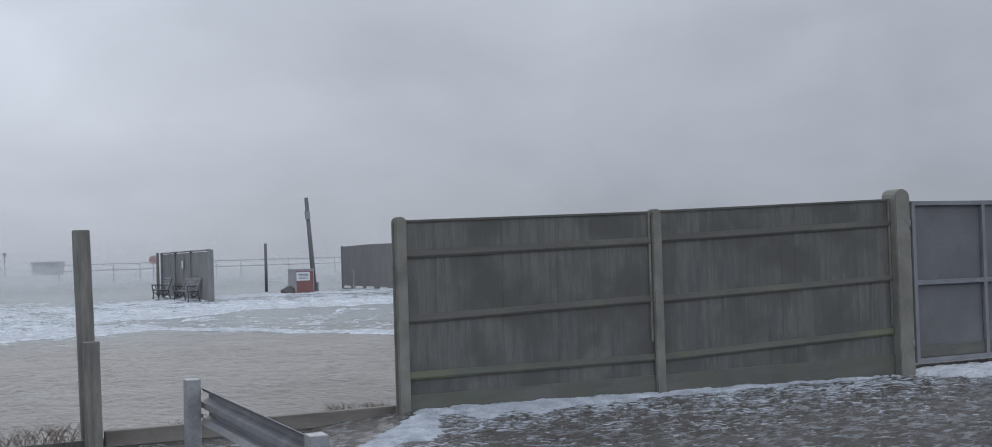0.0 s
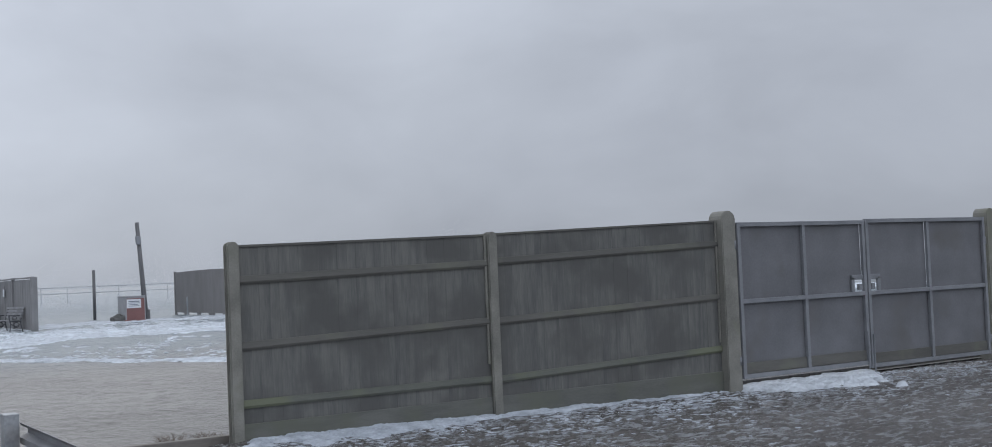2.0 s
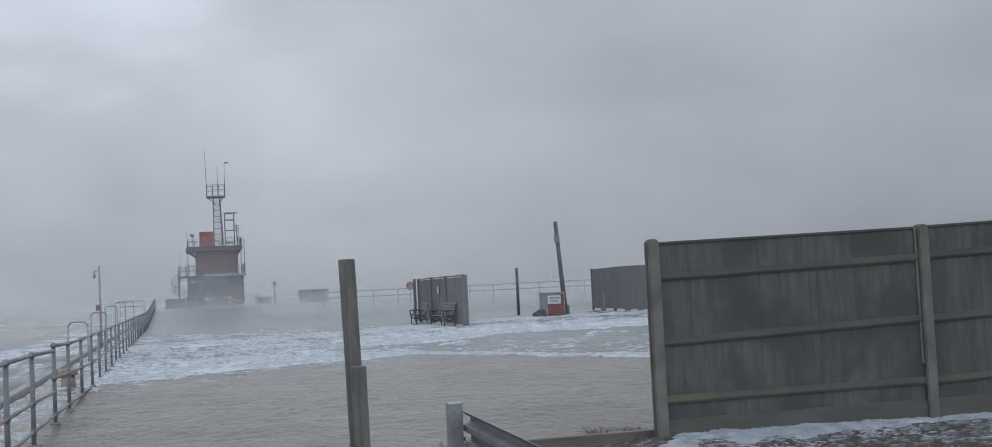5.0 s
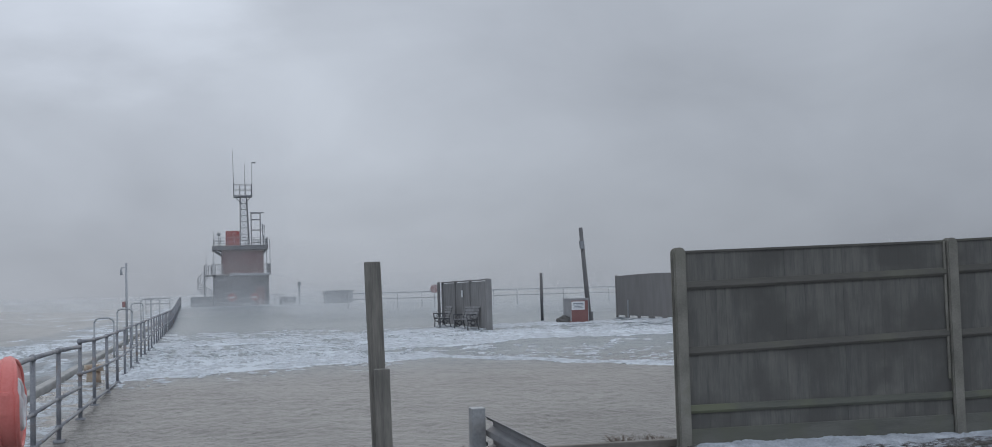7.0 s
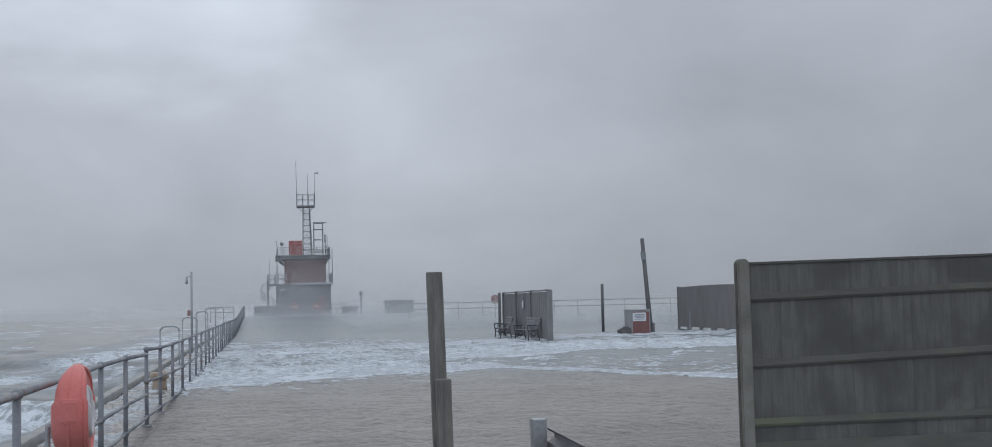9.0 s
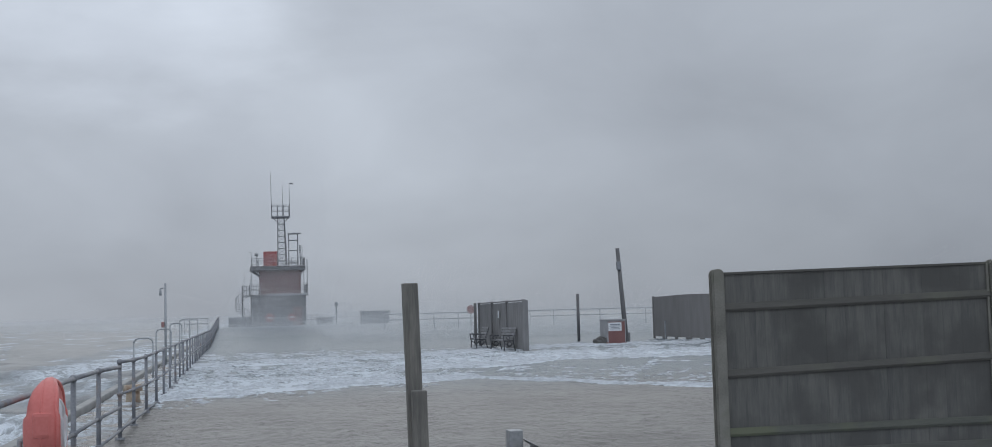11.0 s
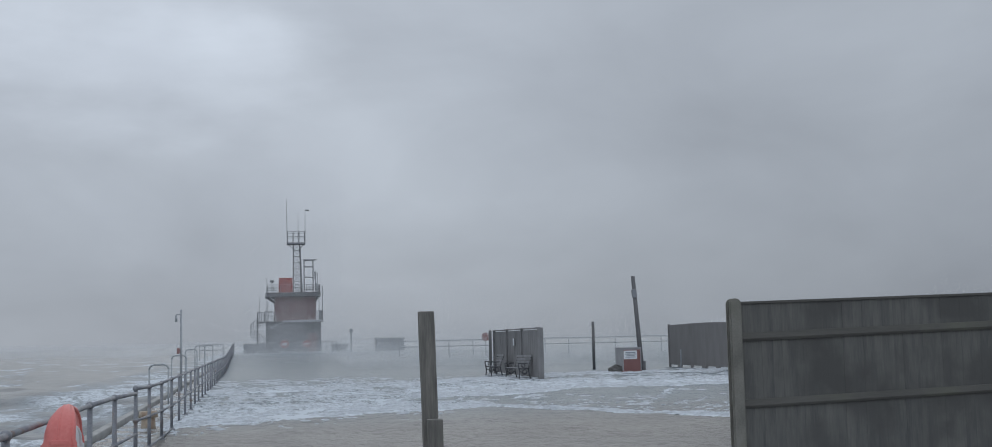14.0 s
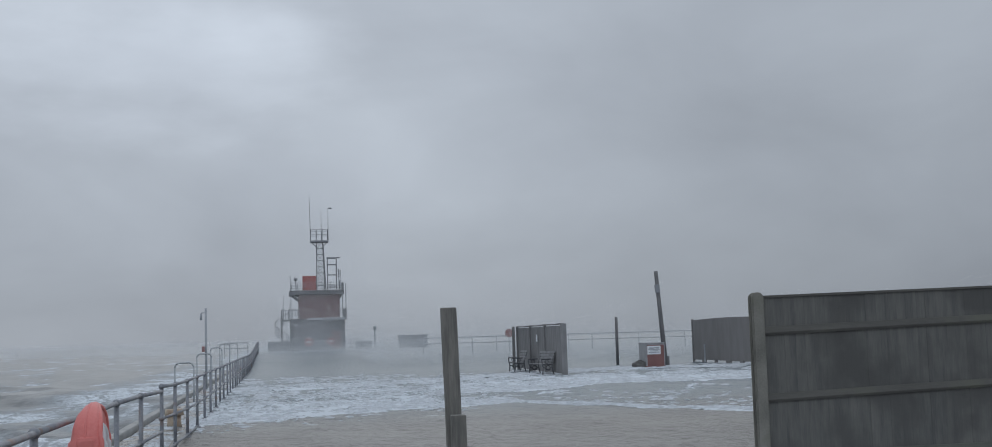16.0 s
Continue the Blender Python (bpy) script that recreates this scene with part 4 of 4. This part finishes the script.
pole = thing("leaning_pole", (19.5, 60.2, -0.1), "tall leaning timber pole with a small box near its top", "pole")
part("shaft", tube(new_bm(), (0, 0, 0), (-0.34, 0, 4.95), 0.13, 12, 0.10), M_POLE, pole, smooth=True)
part("base_box", box(new_bm(), (0.1, -0.06, 0.3), (0.13, 0.13, 0.6), bevel=0.02), M_POLE, pole)
part("junction_box", box(new_bm(), (-0.34, -0.14, 4.05), (0.24, 0.16, 0.42), bevel=0.02, ry=-4), M_TOWER_STEEL, pole)
p2 = thing("thin_pole", (18.37, 65.2, -0.1), "thin dark upright pole standing in foam", "pole")
part("shaft", tube(new_bm(), (0, 0, 0), (0, 0, 2.72), 0.08, 10), M_POLE, p2, smooth=True)


def hoarding(x, y0, y1):
    """A run of boards along the quay, a little ragged along its top, on short legs."""
    ob = thing("hoarding", (x, y0, 0), "long grey board hoarding raised on short legs in the water", "hoarding")
    n = 14
    w = (y1 - y0) / n
    for i in range(n):
        t0, t1 = (2.36 + 0.045 * math.sin(k * 0.7) for k in (i, i + 1))
        bm = profile(new_bm(), ((w * i, 0.13), (w * (i + 1) - 0.001, 0.13), (w * (i + 1) - 0.001, t1), (w * i, t0)), -0.025, 0.025)
        for v in bm.verts:
            v.co = Vector((v.co.y, v.co.x, v.co.z))
        bmesh.ops.recalc_face_normals(bm, faces=bm.faces)
        part("board_panel", bm, M_HOARD, ob)
        part("leg", box(new_bm(), (-0.01, w * (i + 0.12), 0.05), (0.10, 0.3 + 0.2 * (i % 3), 0.26), bevel=0.01), M_HOARD, ob)
    part("end_post", box(new_bm(), (0, y1 - y0 + 0.06, 1.15), (0.12, 0.12, 2.5), bevel=0.01), M_HOARD, ob)
    part("stake", box(new_bm(), (-0.3, y1 - y0 - 2.6, 0.45), (0.07, 0.07, 1.1), bevel=0.01), M_HOOP, ob, "pale upright stake")
    return ob


hoarding(23.2, 40.0, 66.4)


# ---- seaward end: railing, signs, small buildings ----
def far_railing(x0, x1, y, z):
    ob = thing("far_railing", (x0, y, z), "pale tubular railing across the seaward end of the quay", "railing")
    n = int((x1 - x0) / 2.0)
    for i in range(n + 1):
        part("post", tube(new_bm(), (i * 2.0, 0, -0.35), (i * 2.0, 0, 1.02), 0.045, 6), M_FAR_GREY, ob)
    for zz in (1.02, 0.55):
        part("bar", tube(new_bm(), (0, 0, zz), (n * 2.0, 0, zz), 0.045, 6), M_FAR_GREY, ob)
    return ob


far_railing(11.5, 60, 98, 0.78)
ds = thing("disc_sign", (18.35, 97, 0.4), "round red warning sign on a slim post", "sign")
part("post", tube(new_bm(), (0, 0, 0), (0, 0, 1.6), 0.04), M_HOOP, ds)
part("disc", tube(new_bm(), (0, -0.06, 1.6), (0, -0.03, 1.6), 0.34, 20), M_SIGN_RED, ds)


def low_block(x, y, w, hgt, label, mat=M_FAR_GREY):
    ob = thing("low_block", (x, y, 0.8), label, "block", "low blocks at the quay end")
    part("body", box(new_bm(), (0, 0, hgt / 2 - 0.05), (w, 2.0, hgt), bevel=0.05), mat, ob)
    part("coping", box(new_bm(), (0, 0, hgt), (w + 0.2, 2.2, 0.14), bevel=0.03), mat, ob)


low_block(14.6, 134, 3.0, 1.35, "low grey concrete block on the quay end, lost in spray", M_TOWER_STEEL)
low_block(9.3, 135, 1.6, 0.8, "low grey plinth beside the tower", M_TOWER_STEEL)
fl = thing("quay_lamp", (9.2, 118, 0.8), "short lamp post with a square head far along the quay", "lamp post")
part("pole", tube(new_bm(), (0, 0, 0), (0, 0, 2.0), 0.06), M_HOOP, fl)
part("head", box(new_bm(), (0, 0, 2.1), (0.3, 0.3, 0.36), bevel=0.05), M_HOOP, fl)


# ---- control tower ----
def handrail(bm, loop, z0, hgt, step, r=0.04):
    for a, b in zip(loop, loop[1:]):
        a, b = Vector((*a, z0)), Vector((*b, z0))
        k = max(1, round((b - a).length / step))
        for i in range(k + 1):
            p = a.lerp(b, i / k)
            tube(bm, p, p + Vector((0, 0, hgt)), r, 5)
        for f in (1.0, 0.55):
            up = Vector((0, 0, hgt * f))
            tube(bm, a + up, b + up, r, 5)
    return bm


def control_tower(x, y, z):
    t = thing("control_tower", (x, y, z), "red-brown harbour control tower with lattice mast, half hidden in spray", "tower")
    low = part("lower_wall", box(new_bm(), (-0.03, 0, 1.62), (5.9, 5.6, 3.44), bevel=0.04), M_TOWER_LOW, t, "dark grey lower storey")
    up = part("upper_wall", box(new_bm(), (0.21, 0.2, 4.75), (4.45, 4.6, 2.8), bevel=0.04), M_TOWER_UP, t, "dark red-brown upper storey")
    part("balcony", box(new_bm(), (0.05, 0, 3.36), (6.3, 6.1, 0.13), bevel=0.03), M_TOWER_LOW, t, "grey balcony slab")
    part("fascia", box(new_bm(), (0.95, -3.08, 3.40), (4.3, 0.08, 0.22), bevel=0.02), M_TOWER_TRIM, t, "pale strip along the balcony edge")
    roof = part("roof_slab", box(new_bm(), (-0.06, 0.1, 6.31), (5.95, 5.8, 0.50), bevel=0.05), M_TOWER_LOW, t, "deep dark roof edge")
    for sx in (-1, 1):
        for yy in (-2.4, -0.6, 1.2, 2.6):
            part("roof_bracket", tube(new_bm(), (0.21 + 2.2 * sx, yy, 5.55), (-0.06 + 2.8 * sx, yy, 6.2), 0.07, 6), M_TOWER_LOW, roof)
    for k in range(5):          # the sheets of the cladding
        part("cladding_joint", box(new_bm(), (-1.55 + 0.88 * k, -2.115, 4.75), (0.05, 0.03, 2.7), bevel=0.008), M_TOWER_UP, up)
    part("door", box(new_bm(), (2.0, -2.81, 1.0), (0.95, 0.06, 2.05), bevel=0.02), M_TOWER_UP, low)
    part("wall_lamp", box(new_bm(), (-2.35, -2.9, 2.72), (0.42, 0.22, 0.26), bevel=0.05), M_TOWER_TRIM, low, "pale bulkhead lamp")
    for px in (-2.88, 2.72, 3.08):
        part("stanchion", tube(new_bm(), (px, -2.9, 3.4), (px, -2.9, 6.2 if px < 3 else 7.2), 0.045, 6), M_TOWER_STEEL, t)
    b = 3.1
    part("balcony_railing", handrail(new_bm(), ((-b, -2.98), (-b, 3.0), (b, 3.0), (b, -2.98)), 3.42, 1.1, 1.0, 0.03), M_TOWER_STEEL, t)
    part("balcony_railing", handrail(new_bm(), ((-b, -2.98), (-2.0, -2.98)), 3.42, 1.1, 0.36, 0.03), M_TOWER_STEEL, t)
    part("balcony_railing", handrail(new_bm(), ((2.5, -2.98), (b, -2.98)), 3.42, 1.1, 0.3, 0.03), M_TOWER_STEEL, t)
    b = 2.85
    part("roof_railing", handrail(new_bm(), ((-b, -2.7), (-b, 2.9), (b, 2.9), (b, -2.7), (-b, -2.7)), 6.55, 0.85, 0.7, 0.028), M_TOWER_STEEL, t)
    part("plant_housing", box(new_bm(), (-0.80, 0.3, 7.40), (1.46, 2.4, 1.68), bevel=0.04), M_TOWER_RED, t, "red roof housing")
    # lattice mast
    bm = new_bm()
    zb, zt, n = 6.55, 12.03, 8
    def corner(k, f):
        h_ = 0.46 * (1 - f) + 0.34 * f
        return Vector((0.50 - 0.07 * f + h_ * (-1, 1, 1, -1)[k], 0.3 + h_ * (-1, -1, 1, 1)[k], zb + (zt - zb) * f))
    for k in range(4):
        tube(bm, corner(k, 0), corner(k, 1), 0.055, 6)
        for i in range(n):
            f0, f1 = i / n, (i + 1) / n
            if i % 2:
                tube(bm, corner(k, f0), corner((k + 1) % 4, f1), 0.026, 5)
            else:
                tube(bm, corner((k + 1) % 4, f0), corner(k, f1), 0.026, 5)
            tube(bm, corner(k, f1), corner((k + 1) % 4, f1), 0.03, 5)
    part("lattice_mast", bm, M_TOWER_STEEL, t)
    part("cable_ladder", tube(new_bm(), (1.05, -0.3, 6.6), (0.82, -0.15, 11.8), 0.05, 6), M_TOWER_STEEL, t)
    bm = box(new_bm(), (0.38, 0.3, 12.11), (2.0, 2.0, 0.18), bevel=0.03)
    for sx in (-1, 1):
        tube(bm, (0.38 + 0.9 * sx, 0.3, 12.08), (0.42 + 0.38 * sx, 0.3, 11.55), 0.05, 5)
    plat = part("mast_platform", bm, M_TOWER_STEEL, t)
    c = 0.97
    part("mast_railing", handrail(new_bm(), ((0.38 - c, 0.3 - c), (0.38 + c, 0.3 - c), (0.38 + c, 0.3 + c), (0.38 - c, 0.3 + c), (0.38 - c, 0.3 - c)), 12.18, 1.22, 0.65, 0.03), M_TOWER_STEEL, plat)
    for ax, ay, z0, z1 in ((-0.60, -0.6, 12.1, 17.2), (0.62, 0.2, 12.1, 15.75), (1.36, -0.6, 12.1, 15.85)):
        part("antenna", tube(new_bm(), (ax, ay, z0), (ax - 0.10 * (ax < 0), ay, z1), 0.042, 6, 0.018), M_TOWER_STEEL, t)
    part("wind_vane", box(new_bm(), (1.59, -0.6, 15.8), (0.42, 0.05, 0.14)), M_TOWER_STEEL, t)
    # radar frame
    bm = new_bm()
    for sx in (1.25, 2.24):
        for sy in (-0.3, 0.6):
            tube(bm, (sx, sy, 6.5), (sx, sy, 10.22), 0.05, 6)
    for zz in (7.0, 8.35, 9.5, 10.22):
        for sy in (-0.3, 0.6):
            tube(bm, (1.25, sy, zz), (2.24, sy, zz), 0.04, 6)
    box(bm, (1.9, 0.15, 10.28), (1.5, 0.3, 0.12), bevel=0.02)
    part("radar_frame", bm, M_TOWER_STEEL, t)
    for ax, z1, w in ((2.46, 8.95, 0.17), (2.54, 7.7, 0.13)):
        bm = tube(new_bm(), (ax, -0.6, 6.5), (ax, -0.6, z1), 0.04, 6)
        for k in range(5):
            tube(bm, (ax, -0.6, z1 - 0.9 + 0.18 * k), (ax, -0.6, z1 - 0.79 + 0.18 * k), w * 0.7, 8)
        part("aerial", bm, M_TOWER_STEEL, t)
    part("whip", tube(new_bm(), (2.66, -1.0, 6.5), (2.66, -1.0, 8.8), 0.03, 5), M_TOWER_STEEL, t)
    bm = tube(new_bm(), (-2.35, -2.5, 6.5), (-2.35, -2.5, 7.7), 0.04, 6)
    tube(bm, (-2.2, -2.5, 7.75), (-2.5, -2.6, 7.85), 0.17, 10)
    part("searchlight", bm, M_TOWER_STEEL, t)
    bm = tube(new_bm(), (-2.75, -2.6, 6.5), (-2.95, -2.6, 8.1), 0.025, 5)
    tube(bm, (-3.15, -2.6, 8.05), (-2.85, -2.6, 8.1), 0.03, 5)
    part("wind_gauge", bm, M_TOWER_STEEL, t)
    # spiral stair
    bm = new_bm()
    sx, sy = -3.88, -1.0
    tube(bm, (sx, sy, -0.1), (sx, sy, 4.5), 0.085, 8)
    prev = None
    for i in range(18):
        a = i * 0.40 + 5.6
        d = Vector((math.cos(a), math.sin(a), 0))
        zz = 0.19 * (i + 1)
        box(bm, Vector((sx, sy, zz)) + d * 0.4, (0.78, 0.24, 0.05), rz=math.degrees(a))
        q = Vector((sx, sy, zz + 0.95)) + d * 0.78
        tube(bm, q - Vector((0, 0, 0.95)), q, 0.02, 4)
        if prev:
            tube(bm, prev, q, 0.035, 5)
        prev = q
    part("spiral_stair", bm, M_TOWER_STEEL, t)
    part("landing", handrail(box(new_bm(), (-3.45, -1.0, 3.34), (0.95, 1.4, 0.10)), ((-3.9, -1.65), (-3.0, -1.65)), 3.38, 1.05, 0.45, 0.03), M_TOWER_STEEL, t)
    for px, zt_ in ((-3.7, 6.1), (-2.98, 5.4)):
        part("whip", tube(new_bm(), (px, -1.5, 3.3), (px, -1.5, zt_), 0.03, 5, 0.02), M_TOWER_STEEL, t)
    part("annex_wall", box(new_bm(), (-4.2, -0.5, 0.5), (2.4, 1.2, 1.1), bevel=0.03), M_TOWER_STEEL, t)
    part("side_railing", handrail(new_bm(), ((3.0, -2.2), (4.6, -2.2)), 0.0, 1.1, 0.55, 0.03), M_TOWER_STEEL, t)
    for sx_, r in ((-1.02, 0.48), (1.35, 0.42)):
        hold = part("lifebuoy", tube(new_bm(), (sx_, -2.9, 0.92), (sx_, -2.81, 0.92), r, 18), M_TOWER_RED, t, "red round lifebuoy holder")
        part("text_line", box(new_bm(), (sx_, -2.905, 0.92), (r * 1.2, 0.01, 0.2)), M_SIGN_WHITE, hold)
    return t


control_tower(4.35, 138, 0.85)
far_railing(-4.6, -1.6, 110, 0.85)


# ---- blown spray ----
def spray(name, count, seed, place, size, label):
    """Drops and flecks too small and many to count, each a bare triangle."""
    rng = np.random.default_rng(seed)
    c = place(rng, count)
    tri = rng.normal(size=(count, 3, 3)) * (size * (0.5 + rng.random(count)))[:, None, None]
    co = (c[:, None, :] + tri).reshape(-1, 3)
    me = bpy.data.meshes.new(name)
    me.from_pydata(co.tolist(), [], np.arange(count * 3).reshape(-1, 3).tolist())
    me.materials.append(M_SPRAY)
    return tagged(new(name, me), label, "spray", kind="stuff")


def low_drift(rng, n):
    x = 4 + rng.normal(size=n) * 9
    y = rng.uniform(90, 133, n)
    top = 0.75 + 0.35 * np.sin(x * 0.5 + 1) * np.sin(x * 0.17)
    return np.stack([x, y, deck_rise(y) + np.minimum(rng.exponential(1.0, n), 3.2) * top], -1)


def tower_drift(rng, n):
    y = rng.uniform(116, 134, n)
    high = np.where(rng.random(n) < 0.62, np.abs(rng.normal(size=n)) * 4.2, rng.uniform(0, 19, n))
    x = np.where(rng.random(n) < 0.70, 3.8 + rng.normal(size=n) * 3.9, rng.uniform(7, 26, n))
    return np.stack([x, y, 0.6 + np.where(x > 9, high * 0.35, high)], -1)


def rail_drift(rng, n):
    x = rng.uniform(6, 62, n)
    y = rng.uniform(78, 96, n)
    return np.stack([x, y, deck_rise(y) + rng.exponential(1.3, n)], -1)


def sea_drift(rng, n):
    return np.stack([rng.uniform(-270, 60, n), rng.uniform(560, 900, n), -2.8 + 6.5 * rng.random(n) ** 1.2], -1)


spray("spray_drift", 380000, 3, low_drift, 0.0074, "fine white spray blowing low over the quay by the tower")
spray("spray_drift", 860000, 7, tower_drift, 0.0082, "thin veil of spray drifting past the tower")
spray("spray_drift", 450000, 9, rail_drift, 0.011, "low veil of spray crossing the far end of the quay")
spray("spray_drift", 160000, 4, sea_drift, 0.095, "pale spindrift hanging over the open sea")


# ---- loose foam on the water ----
def height_on(surface, x, y):
    """The height of a sheet's surface under points."""
    xs_, ys_, h_ = surface
    i = np.clip(np.searchsorted(xs_, x) - 1, 0, len(xs_) - 2)
    j = np.clip(np.searchsorted(ys_, y) - 1, 0, len(ys_) - 2)
    fx, fy = (x - xs_[i]) / (xs_[i + 1] - xs_[i]), (y - ys_[j]) / (ys_[j + 1] - ys_[j])
    return (h_[j, i] * (1 - fx) + h_[j, i + 1] * fx) * (1 - fy) + (h_[j + 1, i] * (1 - fx) + h_[j + 1, i + 1] * fx) * fy


def clumpy(x, y, scale, seed):
    """Soft random density from 0 to 1."""
    return np.array([0.5 + 0.5 * noise.fractal((a * scale, b * scale, seed), 0.9, 2.1, 4) for a, b in zip(x.tolist(), y.tolist())])


def foam_flecks(surface, x, y, length, width, high, heading, seed, label, mat=M_FOAM):
    """Low ragged cushions of foam that float on a sheet."""
    rng = np.random.default_rng(seed)
    n, k = len(x), 9
    a = np.arange(k) / k * 2 * np.pi
    r = 0.55 + 0.6 * rng.random((n, k))
    turn = heading + rng.normal(size=n) * 0.35
    u, v = np.cos(a) * r * length[:, None] / 2, np.sin(a) * r * width[:, None] / 2
    c_, s_ = np.cos(turn)[:, None], np.sin(turn)[:, None]
    z = height_on(surface, x, y)
    rim = np.stack([x[:, None] + u * c_ - v * s_, y[:, None] + u * s_ + v * c_, np.repeat(z[:, None] - 0.006, k, 1)], -1)
    mid = np.stack([x[:, None] + 0.55 * (u * c_ - v * s_), y[:, None] + 0.55 * (u * s_ + v * c_),
                    z[:, None] + high[:, None] * (0.5 + 0.5 * rng.random((n, k)))], -1)
    top = np.stack([x, y, z + high], -1)[:, None]
    co = np.concatenate([rim, mid, top], 1).reshape(-1, 3)
    faces = []
    for f in range(n):
        o = f * (2 * k + 1)
        for i in range(k):
            j = (i + 1) % k
            faces.append((o + i, o + j, o + k + j, o + k + i))
            faces.append((o + k + i, o + k + j, o + 2 * k))
    me = bpy.data.meshes.new("foam")
    me.from_pydata(co.tolist(), [], faces)
    me.materials.append(mat)
    me.polygons.foreach_set("use_smooth", [True] * len(me.polygons))
    return tagged(new("foam", me), label, "foam", kind="stuff")


# a bank of foam along the foot of the fence, torn into flecks over the road
rng = np.random.default_rng(31)
n = 52000
x = rng.uniform(3.4, 17.5, n)
edge = np.where(x < 5.2, FY - 0.05 - (5.2 - x) * 1.1, FY - 0.05)
back = rng.exponential(1.1, n)
y = edge - back
bank = np.interp(x, [3.4, 4.6, 6.5, 8.5, 10.0, 11.5, 12.2], [0.50, 0.60, 0.44, 0.22, 0.10, 0.03, 0.0]) * (0.2 + 1.5 * clumpy(x, x * 0, 1.8, 2.0))
torn = np.clip((clumpy(x * 0.8, y * 1.3, 1.5, 5.0) - 0.42) * 3.0, 0, 1) * 0.62 + 0.06
keep = (back < bank) | (rng.random(n) < torn * np.exp(-back / 2.6) * np.interp(x, [3.4, 9, 13, 17.5], [0.5, 0.58, 0.42, 0.36]))
keep &= y > 6.5
x, y, back, bank = x[keep], y[keep], back[keep], bank[keep]
solid = back < bank
n = len(x)
size = np.where(solid, 0.085, 0.046) * (0.3 + rng.random(n) ** 1.8 * 1.2)
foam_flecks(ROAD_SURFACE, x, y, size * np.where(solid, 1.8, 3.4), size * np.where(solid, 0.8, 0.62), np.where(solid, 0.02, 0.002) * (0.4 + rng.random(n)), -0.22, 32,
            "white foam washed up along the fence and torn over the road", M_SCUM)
# a cushion of foam blown under the gate
n = 1300
x = rng.uniform(12.35, 15.1, n)
y = FY + 0.12 - np.abs(rng.normal(size=n)) * 0.40 * np.interp(x, [12.3, 13.2, 14.2, 15.1], [0.5, 1.0, 0.9, 0.15])
size = 0.10 + 0.16 * rng.random(n)
foam_flecks(ROAD_SURFACE, x, y, size * 1.6, size, 0.025 + 0.04 * rng.random(n), 0.0, 33, "white cushion of foam blown under the gate")


def wave_front(front, x0, x1, deep, count, seed, label):
    """Crumbs of foam that ride the edge of a wash."""
    rng = np.random.default_rng(seed)
    x = rng.uniform(x0, x1, count)
    behind = rng.exponential(deep, count)
    gaps = clumpy(x, x * 0, 0.5, seed * 2.3)
    y = front(x) + behind + 0.05
    keep = rng.random(count) < np.clip((gaps - 0.30) * 4, 0.05, 1)
    x, y = x[keep], y[keep]
    size = (0.06 + 0.20 * rng.random(len(x)) ** 2) * y / 30
    foam_flecks(FLOOD_SURFACE, x, y, size * 2.4, size, 0.010 + 0.035 * rng.random(len(x)), 0.05, seed + 50, label)


wave_front(near_front, 6.0, 16, 0.16, 2600, 3, "thin white line of foam along a wash crossing the quay")
wave_front(near_front, -1.8, 6.5, 0.9, 2200, 5, "ragged front of churned white foam by the railing")
wave_front(second_front, 5.0, 26, 0.5, 3000, 6, "broken white line of foam along a second wash")
wave_front(third_front, -1.8, 34, 0.7, 2600, 8, "white line of foam on the far water of the quay")

# loose crumbs of foam wherever it lies thick
rng = np.random.default_rng(71)
n = 60000
x, y = rng.uniform(-1.85, 24, n), 20 + 42 * rng.random(n) ** 1.3
thick = laid_foam(x, y)
keep = rng.random(n) < np.clip(thick * 1.3 - 0.25, 0, 1) * np.clip((clumpy(x * 1.4, y * 0.6, 0.9, 4.0) - 0.46) * 7, 0, 1)
x, y = x[keep][:12000], y[keep][:12000]
size = (0.05 + 0.15 * rng.random(len(x)) ** 2) * y / 32
foam_flecks(FLOOD_SURFACE, x, y, size * 2.6, size, 0.006 + 0.028 * rng.random(len(x)), 0.05, 72, "loose crumbs of white foam floating over the flooded quay")
